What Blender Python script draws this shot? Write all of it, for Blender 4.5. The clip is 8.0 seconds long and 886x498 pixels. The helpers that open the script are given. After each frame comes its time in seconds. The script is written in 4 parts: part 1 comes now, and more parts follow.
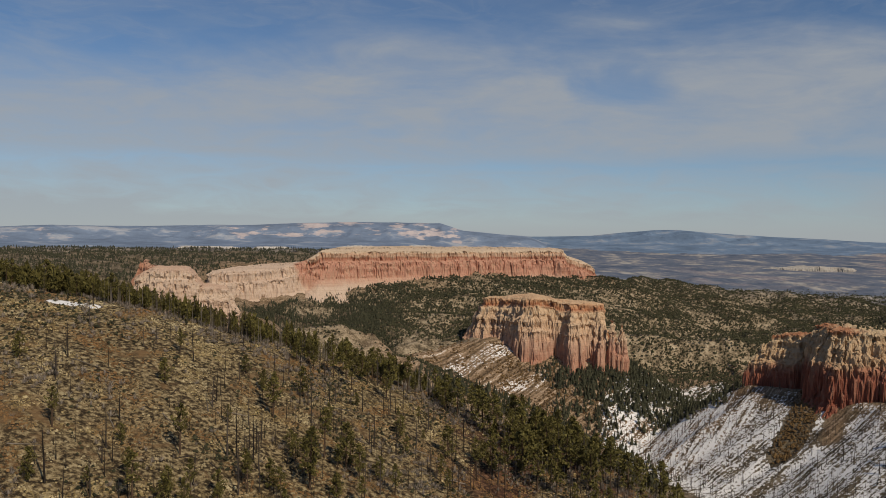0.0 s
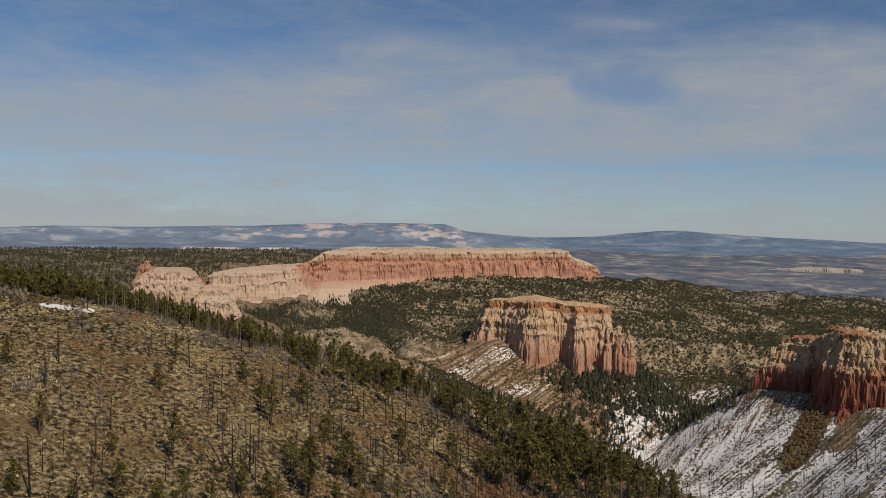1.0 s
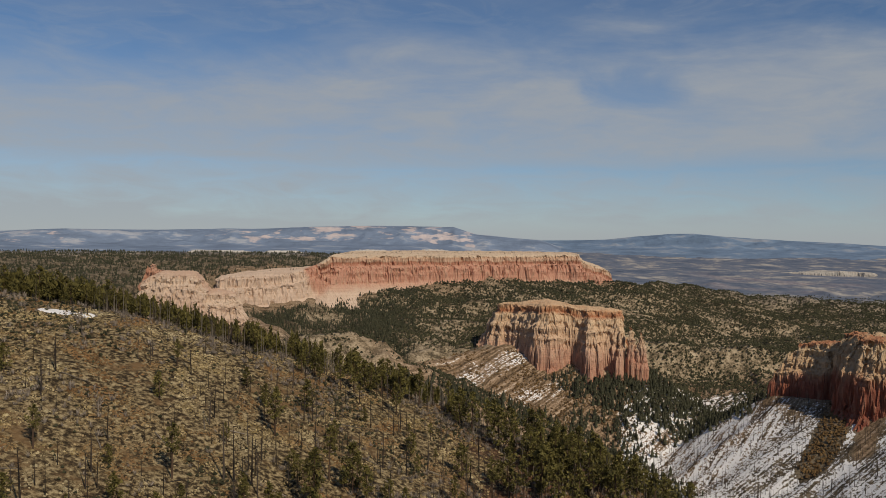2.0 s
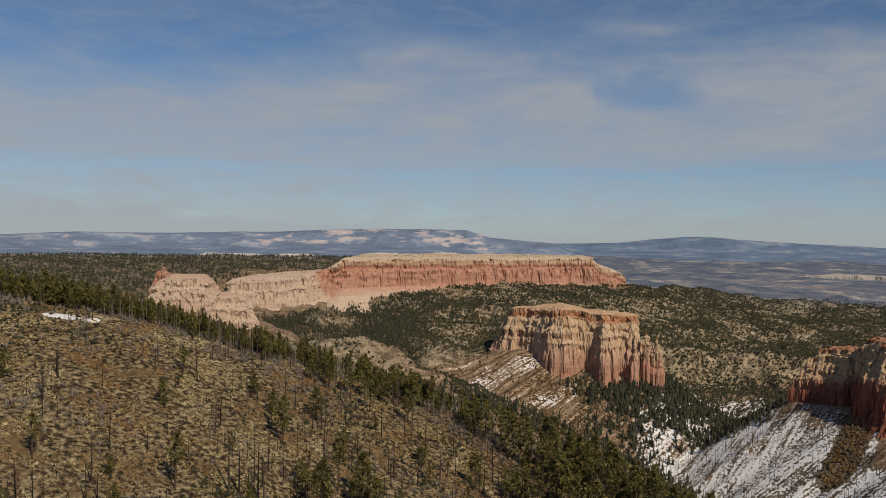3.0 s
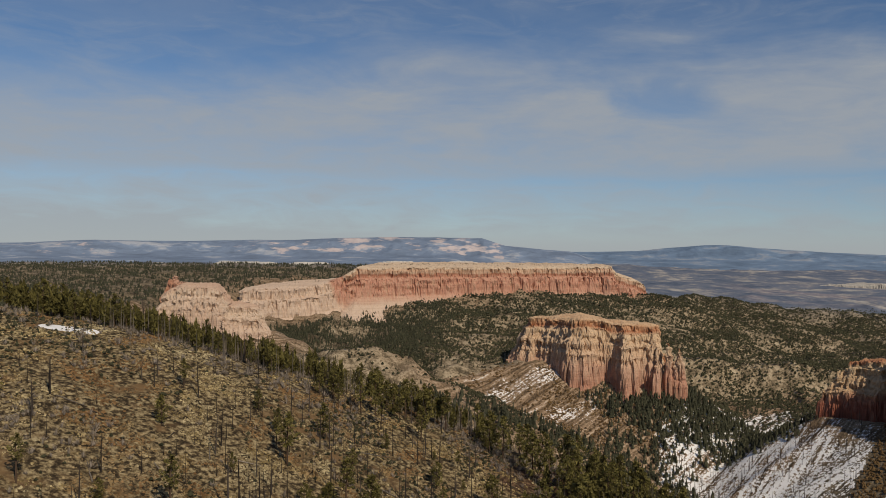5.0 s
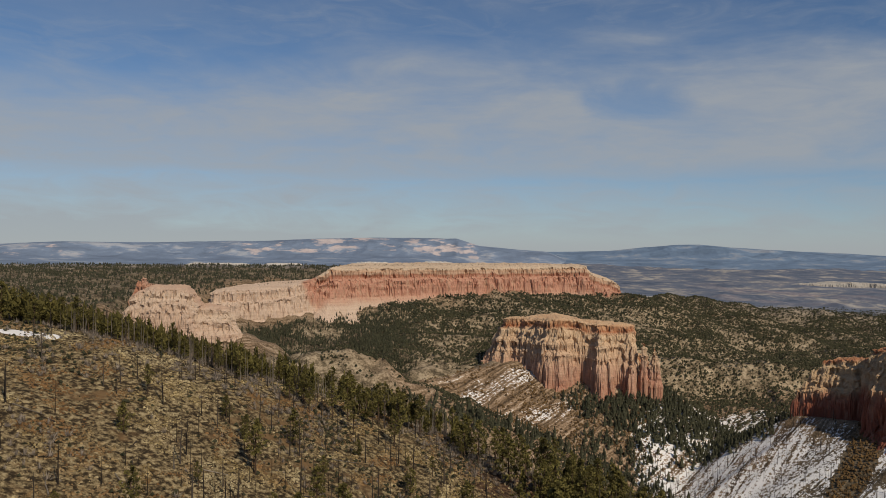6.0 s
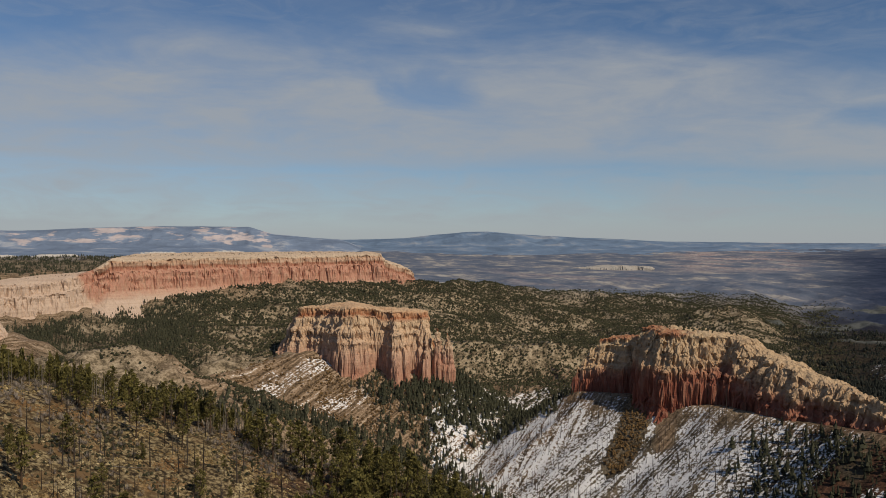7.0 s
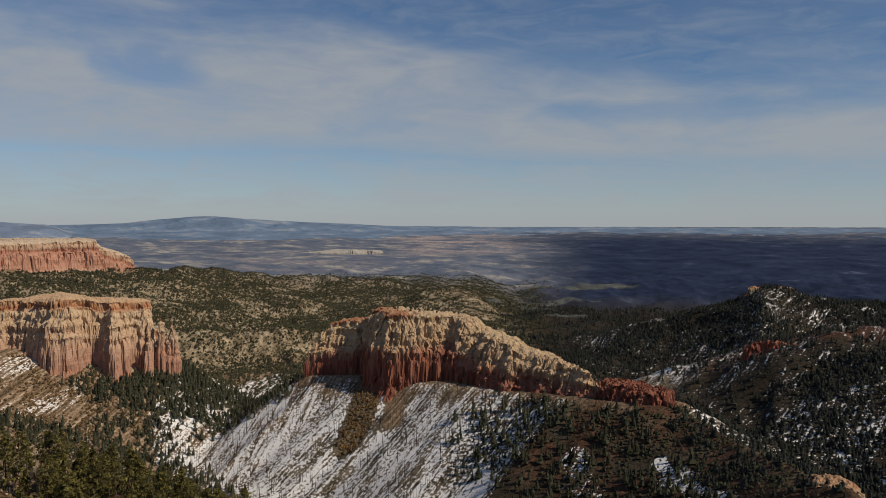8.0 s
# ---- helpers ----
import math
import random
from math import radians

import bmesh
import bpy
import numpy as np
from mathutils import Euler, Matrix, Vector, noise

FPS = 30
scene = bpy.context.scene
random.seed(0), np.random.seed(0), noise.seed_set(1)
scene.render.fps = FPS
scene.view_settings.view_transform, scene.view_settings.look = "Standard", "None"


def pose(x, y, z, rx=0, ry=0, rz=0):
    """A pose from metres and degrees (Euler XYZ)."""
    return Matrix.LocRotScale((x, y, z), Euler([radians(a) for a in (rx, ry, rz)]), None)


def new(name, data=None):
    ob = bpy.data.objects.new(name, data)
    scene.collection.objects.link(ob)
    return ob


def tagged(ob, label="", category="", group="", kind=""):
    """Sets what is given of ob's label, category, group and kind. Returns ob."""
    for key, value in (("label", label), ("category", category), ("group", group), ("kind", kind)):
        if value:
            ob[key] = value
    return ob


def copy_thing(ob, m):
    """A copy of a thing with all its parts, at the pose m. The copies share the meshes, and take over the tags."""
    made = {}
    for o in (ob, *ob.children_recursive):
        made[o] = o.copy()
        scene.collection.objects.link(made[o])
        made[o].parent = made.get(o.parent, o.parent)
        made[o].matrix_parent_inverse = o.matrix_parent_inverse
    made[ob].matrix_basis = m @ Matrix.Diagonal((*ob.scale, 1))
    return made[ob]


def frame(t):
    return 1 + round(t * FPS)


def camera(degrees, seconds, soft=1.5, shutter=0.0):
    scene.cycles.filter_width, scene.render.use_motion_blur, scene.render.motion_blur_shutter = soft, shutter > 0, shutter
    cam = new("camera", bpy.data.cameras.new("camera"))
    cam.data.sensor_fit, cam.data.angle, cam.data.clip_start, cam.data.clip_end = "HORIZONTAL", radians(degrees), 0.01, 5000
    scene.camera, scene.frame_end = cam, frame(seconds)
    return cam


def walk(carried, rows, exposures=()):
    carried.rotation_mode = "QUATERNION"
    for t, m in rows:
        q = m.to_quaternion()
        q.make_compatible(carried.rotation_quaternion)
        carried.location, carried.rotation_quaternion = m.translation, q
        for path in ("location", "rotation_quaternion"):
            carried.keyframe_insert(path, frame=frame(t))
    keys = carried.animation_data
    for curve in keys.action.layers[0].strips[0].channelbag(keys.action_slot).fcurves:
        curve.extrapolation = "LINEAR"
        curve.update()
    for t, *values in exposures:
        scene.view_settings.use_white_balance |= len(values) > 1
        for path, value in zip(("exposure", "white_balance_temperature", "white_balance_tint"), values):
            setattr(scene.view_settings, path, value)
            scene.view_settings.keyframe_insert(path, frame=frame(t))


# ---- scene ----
cam = camera(55.65, 8.0, soft=0.7)
EYE = 260.0
PATH = [
    (0.0, pose(0.00, 0.00, 260.00, 88.844, -0.67, 0.00)),
    (0.5, pose(0.01, 7.18, 260.26, 88.855, -0.66, 0.128)),
    (1.0, pose(-0.01, 14.47, 260.50, 88.888, -0.67, 0.265)),
    (2.5, pose(-0.69, 35.70, 260.60, 89.192, -0.68, 1.302)),
    (3.0, pose(-0.90, 41.54, 260.65, 89.281, -0.69, 1.719)),
    (3.5, pose(-1.00, 47.34, 260.68, 89.409, -0.71, 2.084)),
    (4.0, pose(-1.00, 53.26, 260.65, 89.540, -0.72, 2.469)),
    (4.5, pose(-1.00, 59.20, 260.55, 89.692, -0.70, 2.862)),
    (5.8, pose(-0.90, 73.50, 260.40, 89.957, -0.56, 2.359)),
    (6.0, pose(-0.80, 75.30, 260.40, 89.883, -0.50, 1.105)),
    (6.5, pose(-0.40, 79.20, 260.60, 89.579, -0.17, -4.343)),
    (7.0, pose(0.00, 81.20, 260.70, 89.124, -0.08, -12.816)),
    (7.5, pose(0.50, 82.00, 260.60, 88.638, -0.10, -21.842)),
    (8.0, pose(1.00, 82.30, 260.40, 88.096, 0.00, -31.046)),
]
walk(cam, PATH)

# ---- sky and sun ----
SUN_AZ = radians(146)      # clockwise from +y (north)
SUN_EL = radians(40)
world = bpy.data.worlds.new("sky")
scene.world = world
world.use_nodes = True
wn, wl = world.node_tree.nodes, world.node_tree.links
wn.clear()


def wnode(kind, **values):
    n = wn.new(kind)
    for key, v in values.items():
        n.inputs[key].default_value = v
    return n


def wmath(op, a, b=None):
    n = wn.new("ShaderNodeMath")
    n.operation = op
    for i, v in enumerate((a, b)):
        if v is None:
            continue
        if isinstance(v, (int, float)):
            n.inputs[i].default_value = v
        else:
            wl.new(v, n.inputs[i])
    return n.outputs[0]


w_out = wn.new("ShaderNodeOutputWorld")
w_bg = wn.new("ShaderNodeBackground")
w_sky = wn.new("ShaderNodeTexSky")
w_sky.sky_type, w_sky.sun_disc = "NISHITA", False
w_sky.sun_elevation, w_sky.sun_rotation = SUN_EL, SUN_AZ
w_sky.altitude, w_sky.air_density, w_sky.dust_density, w_sky.ozone_density = 2500, 1.0, 0.0, 3.0
w_co = wn.new("ShaderNodeTexCoord")
w_sep = wn.new("ShaderNodeSeparateXYZ")
wl.new(w_co.outputs["Generated"], w_sep.inputs[0])
up = wmath("MAXIMUM", w_sep.outputs[2], 0.0)
rise = wmath("MULTIPLY", up, 57.3)                                                      # degrees above the skyline
round_by = wmath("MULTIPLY", wmath("ARCTAN2", w_sep.outputs[0], w_sep.outputs[1]), 57.3)   # degrees east of north


def w_curve(v, lo, hi, points):
    """A soft curve through (place, value), values 0 to 1, over places lo to hi."""
    n = wn.new("ShaderNodeValToRGB")
    n.color_ramp.interpolation = "B_SPLINE"
    el = n.color_ramp.elements
    el[0].position, el[0].color = (points[0][0] - lo) / (hi - lo), (points[0][1],) * 3 + (1,)
    el[1].position, el[1].color = (points[-1][0] - lo) / (hi - lo), (points[-1][1],) * 3 + (1,)
    for at, value in points[1:-1]:
        el.new((at - lo) / (hi - lo)).color = (value, value, value, 1)
    wl.new(wmath("DIVIDE", wmath("SUBTRACT", v, lo), hi - lo), n.inputs[0])
    return n.outputs[0]


def w_step(v, lo, hi):
    n = wn.new("ShaderNodeMapRange")
    n.interpolation_type = "SMOOTHSTEP"
    wl.new(v, n.inputs[0])
    n.inputs[1].default_value, n.inputs[2].default_value = lo, hi
    return n.outputs[0]


def w_noise(wide, tall, seed, detail=8.0, rough=0.58, twist=0.6):
    """Cloud noise drawn out along the skyline, features of so many degrees, minus to plus a half."""
    at = wn.new("ShaderNodeCombineXYZ")
    wl.new(wmath("ADD", wmath("DIVIDE", round_by, wide), wmath("MULTIPLY", rise, 0.035)), at.inputs[0])
    wl.new(wmath("DIVIDE", rise, tall), at.inputs[1])
    at.inputs[2].default_value = seed
    n = wnode("ShaderNodeTexNoise", Scale=1.0, Detail=detail, Roughness=rough, Distortion=twist)
    wl.new(at.outputs[0], n.inputs["Vector"])
    return wmath("SUBTRACT", n.outputs[0], 0.5)


def w_spot(a, e, half_a, half_e, ragged):
    """How much a place lies within a ragged opening in the cloud."""
    u, v = wmath("DIVIDE", wmath("SUBTRACT", round_by, a), half_a), wmath("DIVIDE", wmath("SUBTRACT", rise, e), half_e)
    d = wmath("SQRT", wmath("ADD", wmath("MULTIPLY", u, u), wmath("MULTIPLY", v, v)))
    return wmath("SUBTRACT", 1.0, w_step(wmath("ADD", d, wmath("MULTIPLY", ragged, 1.6)), 0.35, 1.35))


# a thin sheet of cloud with a sharp lower edge and a frayed upper one, clear blue above, haze at the skyline
broad, mid_n, wisp = w_noise(26, 7.5, 2.0), w_noise(9, 2.6, 5.0), w_noise(4.5, 1.1, 9.0, 6.0, 0.6, 1.0)
under = wmath("ADD", wmath("MULTIPLY", w_curve(round_by, -60, 80, ((-60, 0.38), (-28, 0.37), (-14, 0.40), (2, 0.40), (14, 0.43), (24, 0.47), (34, 0.40), (48, 0.29), (80, 0.30))), 10.0), wmath("ADD", wmath("MULTIPLY", mid_n, 2.2), wmath("MULTIPLY", broad, 3.0)))
over = wmath("ADD", wmath("MULTIPLY", w_curve(round_by, -60, 80, ((-60, 0.50), (-28, 0.50), (-18, 0.56), (-6, 0.66), (4, 0.62), (14, 0.60), (24, 0.70), (32, 0.62), (42, 0.52), (52, 0.44), (80, 0.44))), 20.0), wmath("ADD", wmath("MULTIPLY", broad, 10.0), wmath("MULTIPLY", mid_n, 3.5)))
sheet = wmath("MULTIPLY", w_step(wmath("SUBTRACT", rise, under), -0.6, 1.5), wmath("SUBTRACT", 1.0, w_step(wmath("SUBTRACT", rise, over), -4.2, 3.2)))
body = wmath("ADD", wmath("ADD", 0.74, wmath("MULTIPLY", broad, 0.5)), wmath("ADD", wmath("MULTIPLY", mid_n, 0.95), wmath("MULTIPLY", wisp, 0.52)))
cover = wmath("MULTIPLY", sheet, body)
gaps = wmath("MAXIMUM", w_spot(11.8, 9.6, 3.6, 1.3, mid_n), wmath("MAXIMUM", w_spot(47.0, 7.2, 9.0, 0.9, mid_n), wmath("MULTIPLY", w_spot(-3.5, 11.0, 5.0, 1.0, mid_n), 0.35)))
cover = wmath("MULTIPLY", cover, wmath("SUBTRACT", 1.0, wmath("MULTIPLY", gaps, 0.52)))
veil = wmath("MULTIPLY", w_step(rise, 4.0, 9.0), wmath("ADD", 0.10, wmath("MULTIPLY", wmath("ADD", broad, mid_n), 0.45)))
haze = w_curve(rise, 0, 5.5, ((0, 0.86), (0.6, 0.74), (1.6, 0.64), (2.8, 0.54), (3.8, 0.48), (5, 0.20), (5.5, 0.1)))
haze = wmath("ADD", haze, wmath("MULTIPLY", wmath("ADD", wmath("MULTIPLY", wisp, 0.7), wmath("MULTIPLY", mid_n, 0.5)), w_step(rise, 0.3, 1.6)))
haze = wmath("ADD", haze, wmath("MULTIPLY", wmath("SUBTRACT", 1.0, w_step(round_by, -16, 0)), wmath("MULTIPLY", 0.16, w_step(rise, 6.0, 4.5))))
cover = wmath("MAXIMUM", cover, wmath("MAXIMUM", veil, haze))
cover = wmath("MINIMUM", wmath("MAXIMUM", cover, 0.02), 0.86)
w_mix = wn.new("ShaderNodeMix")
w_mix.data_type = "RGBA"
wl.new(cover, w_mix.inputs["Factor"])
w_tone = wn.new("ShaderNodeMix")
w_tone.data_type, w_tone.blend_type = "RGBA", "MULTIPLY"
w_tone.inputs["Factor"].default_value = 1.0
wl.new(w_sky.outputs[0], w_tone.inputs[6])
w_tone.inputs[7].default_value = (0.74, 0.85, 0.92, 1)
wl.new(w_tone.outputs[2], w_mix.inputs[6])
w_mix.inputs[7].default_value = (4.72, 5.0, 5.32, 1)
wl.new(w_mix.outputs[2], w_bg.inputs[0])
w_bg.inputs[1].default_value = 0.075
wl.new(w_bg.outputs[0], w_out.inputs[0])

sun = new("sun", bpy.data.lights.new("sun", "SUN"))
sun.data.energy, sun.data.angle, sun.data.color = 3.3, radians(0.6), (1.0, 0.866, 0.685)
sun_dir = Vector((math.sin(SUN_AZ) * math.cos(SUN_EL), math.cos(SUN_AZ) * math.cos(SUN_EL), math.sin(SUN_EL)))
sun.matrix_world = Matrix.Translation((0, 0, 900)) @ sun_dir.to_track_quat("Z", "Y").to_matrix().to_4x4()
scene.view_settings.exposure = -0.07


# ---- noise on arrays ----
def lattice(ix, iy, seed):
    h = (ix.astype(np.int64) * 374761393 + iy.astype(np.int64) * 668265263 + seed * 974711) & 0xFFFFFFFF
    h = ((h ^ (h >> 13)) * 1274126177) & 0xFFFFFFFF
    h = h ^ (h >> 16)
    return (h & 0xFFFF) / 65535.0


def vnoise(x, y, seed=0):
    """Smooth noise, 0 to 1."""
    ix, iy = np.floor(x), np.floor(y)
    fx, fy = x - ix, y - iy
    fx, fy = fx * fx * fx * (fx * (fx * 6 - 15) + 10), fy * fy * fy * (fy * (fy * 6 - 15) + 10)
    a, b = lattice(ix, iy, seed), lattice(ix + 1, iy, seed)
    c, d = lattice(ix, iy + 1, seed), lattice(ix + 1, iy + 1, seed)
    return (a * (1 - fx) + b * fx) * (1 - fy) + (c * (1 - fx) + d * fx) * fy


def fbm(x, y, scale, octaves=4, seed=0, rough=0.5):
    """-1 to 1, features of about that many metres."""
    total, amp, norm = 0.0, 1.0, 0.0
    for k in range(octaves):
        a = 0.6 * k + 0.3
        u, v = (x * math.cos(a) - y * math.sin(a)) / scale, (x * math.sin(a) + y * math.cos(a)) / scale
        total = total + amp * (2 * vnoise(u, v, seed + k) - 1)
        norm += amp
        amp *= rough
        scale *= 0.5
    return total / norm


def ridged(x, y, scale, octaves=3, seed=0):
    """0 to 1, with sharp crests."""
    total, amp, norm = 0.0, 1.0, 0.0
    for k in range(octaves):
        total = total + amp * (1 - np.abs(2 * vnoise(x / scale + 7.3 * k, y / scale - 3.1 * k, seed + k) - 1))
        norm += amp
        amp *= 0.5
        scale *= 0.5
    return total / norm


def billow(x, y, scale, octaves=2, seed=0):
    """0 to 1, rounded swellings with sharp creases between."""
    total, amp, norm = 0.0, 1.0, 0.0
    for k in range(octaves):
        total = total + amp * np.abs(2 * vnoise(x / scale + 5.1 * k, y / scale + 8.7 * k, seed + k) - 1)
        norm += amp
        amp *= 0.5
        scale *= 0.5
    return total / norm


def smax(a, b, k):
    h = np.clip(0.5 + 0.5 * (a - b) / k, 0, 1)
    return b + (a - b) * h + k * h * (1 - h)


def step(a, b, x):
    t = np.clip((x - a) / (b - a), 0, 1)
    return t * t * (3 - 2 * t)


def to_line(x, y, pts):
    """Distance to a chain of points, and how far along the chain (0 to 1) the nearest place is."""
    best, along = np.full(np.shape(x), 1e9), np.zeros(np.shape(x))
    n = len(pts) - 1
    for i in range(n):
        (ax, ay), (bx, by) = pts[i][:2], pts[i + 1][:2]
        dx, dy = bx - ax, by - ay
        t = np.clip(((x - ax) * dx + (y - ay) * dy) / (dx * dx + dy * dy), 0, 1)
        d = np.hypot(x - ax - t * dx, y - ay - t * dy)
        near = d < best
        best, along = np.where(near, d, best), np.where(near, (i + t) / n, along)
    return best, along


def inside_of(x, y, ring):
    """Distance to a closed outline, positive inside."""
    d, _ = to_line(x, y, list(ring) + [ring[0]])
    inside = np.zeros(np.shape(x), bool)
    for (ax, ay), (bx, by) in zip(ring, list(ring[1:]) + [ring[0]]):
        cross = (ay > y) != (by > y)
        inside ^= cross & (x < (bx - ax) * (y - ay) / (by - ay + 1e-12) + ax)
    return np.where(inside, d, -d)


# ---- the plan of the rocks ----
BUTTE = [(34, 1112), (42, 1092), (52, 1078), (64, 1080), (76, 1070), (92, 1034), (112, 1026), (128, 1030), (134, 1040), (144, 1036), (150, 1020), (172, 1018), (178, 1034), (196, 1020), (204, 1038), (228, 1036), (232, 1060), (204, 1090), (190, 1118), (110, 1140), (50, 1130)]
MESA = [(-336, 1186), (-300, 1196), (-246, 1246), (-205, 1282), (-120, 1338), (-20, 1400), (80, 1462), (170, 1508), (232, 1528), (296, 1566), (270, 1640), (120, 1690), (-120, 1640), (-330, 1480), (-385, 1320)]
LUMP = [(-384, 1000), (-330, 985), (-280, 992), (-246, 1010), (-240, 1040), (-262, 1085), (-330, 1110), (-400, 1085)]
FIN = [(330, 914), (346, 892), (368, 862), (370, 848), (360, 832), (356, 812), (372, 788), (390, 780), (412, 762), (418, 738), (416, 712), (430, 660), (444, 612), (456, 592), (482, 592), (486, 650), (484, 720), (466, 800), (434, 880), (380, 940)]
RED_CREST = [(448, 604), (454, 576), (468, 546), (492, 536), (502, 564), (486, 602)]
FIN_WEST = [(332, 912), (372, 815), (415, 715), (430, 660), (446, 600), (470, 546)]
FIN_FOOT = [(332, 912), (344, 872), (372, 815), (398, 765), (415, 715), (430, 660), (446, 600), (470, 546), (496, 540), (500, 580), (486, 650), (482, 720), (462, 800), (430, 880), (380, 940)]


def near_hill(x, y):
    zc = np.interp(x, [-1200, -700, -400, -264, -180, -132, -101, -16, 40, 102, 140, 175, 260], [262, 262, 246, 226, 211, 196, 186, 158, 138, 122, 102, 74, -10])
    yc = np.interp(x, [-700, -264, -132, -60, 0, 40, 102, 200], [470, 500, 512, 535, 535, 520, 480, 420])
    d = y - yc
    front = 0.20 * (np.sqrt(np.minimum(d, 0) ** 2 + 30 ** 2) - 30)
    back_fall = np.interp(x, [-500, -300, -200, -100, 0, 100], [0.10, 0.24, 0.32, 0.36, 0.5, 0.6])
    back = back_fall * (np.sqrt(np.maximum(d, 0) ** 2 + 25 ** 2) - 25)
    return zc - front - back


def ground_z(x, y):
    x, y = np.asarray(x, float), np.asarray(y, float)
    r = np.hypot(x, y)
    az = np.degrees(np.arctan2(x, np.maximum(y, 1)))
    plain = np.interp(r, [0, 700, 900, 1050, 1200, 1500, 1900, 2600, 3600, 4900], [18, 20, 24, 50, 72, 92, 120, 145, 172, 226])
    right = np.interp(r, [0, 350, 600, 850, 1100, 1250, 1500, 1700, 1900, 2600, 3600, 4900], [60, 74, 70, 66, 64, 64, 70, 80, 96, 140, 172, 226])
    z = plain + (right - plain) * np.where(r < 1050, step(38, 47, az), np.maximum(step(31, 35, az) * step(1050, 1200, r), step(38, 47, az))) * step(250, 420, x)
    # valley side behind, below the far mesa and towards the plateau
    z = smax(z, np.interp(y, [900, 1050, 1150, 1300, 1450, 1600, 1800, 2100], [40, 96, 122, 146, 170, 190, 196, 150]) - 0.35 * np.maximum(x - 130, 0) * step(1150, 1300, y) - 0.5 * np.maximum(x - 40, 0) * step(1200, 1100, y), 14)
    z = smax(z, near_hill(x, y), 10)
    # wooded plateau far left
    edge = np.interp(y, [450, 700, 1000, 1180, 1500, 1800], [-300, -345, -420, -430, -300, -120])
    plateau = np.interp(y, [400, 700, 1000, 1400, 2000, 2350, 3400], [196, 184, 182, 198, 207, 190, 186])
    z = smax(z, plateau - 0.5 * np.maximum(x - edge, 0) + 0 * z, 12)
    # low tan ridge in front of the wooded amphitheatre, and the apron of the promontory
    d, a = to_line(x, y, [(-190, 880), (-150, 905), (-110, 925), (-76, 925), (-52, 930)])
    z = smax(z, np.interp(a, [0, 0.25, 0.5, 0.75, 1], [144, 150, 155, 145, 122]) - 0.40 * d + (ridged(x, y, 30, 3, 18) - 0.5) * 9, 8)
    z = smax(z, 152 - 0.50 * np.maximum(-inside_of(x, y, LUMP), 0) + (ridged(x, y, 24, 2, 19) - 0.5) * 6, 6)
    # scree round the butte and its spur
    d, _ = to_line(x, y, [(70, 1085), (150, 1075), (200, 1070)])
    z = smax(z, np.interp(x, [40, 110, 210], [124, 112, 100]) - 0.52 * np.maximum(d - 30, 0), 5)
    d, a = to_line(x, y, [(70, 1075), (20, 1050), (-42, 1000), (-70, 960)])
    z = smax(z, 128 - 24 * a - 0.55 * d, 5)
    # scree under the fin, its lower ridge and the red spur
    d = d_fin = -inside_of(x, y, FIN_FOOT)
    _, a = to_line(x, y, FIN_WEST)
    gully = (ridged(0.27 * x - 0.96 * y, 0.03 * x, 46, 2, 77) - 0.6) * 12 * step(0, 30, d)
    z = smax(z, np.interp(a, [0, 0.2, 0.4, 0.8, 1], [99, 104, 110, 116, 118]) - 0.60 * np.maximum(d, 0) + gully, 5)
    d, a = to_line(x, y, [(484, 545), (470, 480), (445, 420), (425, 380), (405, 345)])
    z = smax(z, np.interp(a, [0, 0.3, 0.7, 1], [116, 110, 112, 118]) - 0.45 * d, 6)
    # mesa apron
    d = -inside_of(x, y, MESA)
    z = smax(z, np.interp(x, [-350, -150, 50, 280], [156, 168, 184, 178]) - 0.34 * np.maximum(d, 0), 10)
    # low wooded hills beyond the butte
    for hx, hy, top, wx, wy in ((330, 1470, 118, 120, 110), (520, 1520, 122, 140, 120), (640, 1350, 104, 120, 80), (850, 1470, 128, 110, 110)):
        z = smax(z, top - 60 * (((x - hx) / wx) ** 2 + ((y - hy) / wy) ** 2), 12)
    d, a = to_line(x, y, [(300, 1720), (430, 1790), (620, 1770), (830, 1670), (930, 1590)])
    z = smax(z, np.interp(a, [0, 0.25, 0.5, 0.75, 1], [158, 162, 146, 128, 104]) - 0.22 * d, 10)
    # dark wooded hill beyond the valley, and the nearer ridge with red outcrops
    d, a = to_line(x, y, [(825, 1087), (889, 1032), (948, 973), (1000, 915), (1025, 884), (1069, 823), (1130, 757), (1240, 640)])
    z = smax(z, np.interp(a * 7, [0, 1, 2, 3, 4, 5, 6, 7], [66, 90, 116, 142, 166, 146, 136, 140]) - 0.32 * (np.sqrt(d * d + 45 ** 2) - 45), 14)
    wx, wy = x + 26 * fbm(x, y, 70, 3, 91), y + 26 * fbm(x, y, 70, 3, 92)
    d, a = to_line(wx, wy, [(600, 760), (661, 695), (690, 660), (710, 637), (741, 595), (775, 545), (810, 460)])
    z = smax(z, np.interp(a * 6, [0, 1, 2, 3, 4, 5, 6], [70, 100, 122, 136, 146, 150, 150]) - 0.34 * (np.sqrt(d * d + 50 ** 2) - 50), 16)
    rough = step(60, 500, r) * (1 - 0.75 * step(2000, 2600, r))
    ribs = ridged(x, y, 90, 4, 5) - 0.5
    slopes = np.minimum(step(60, 200, -inside_of(x, y, BUTTE) + 120 * step(1060, 1110, y - 0.2 * x)), step(120, 200, d_fin))
    far = (0.15 + 0.85 * slopes) * (step(600, 780, y) + step(300, 420, x) * step(38, 45, az))
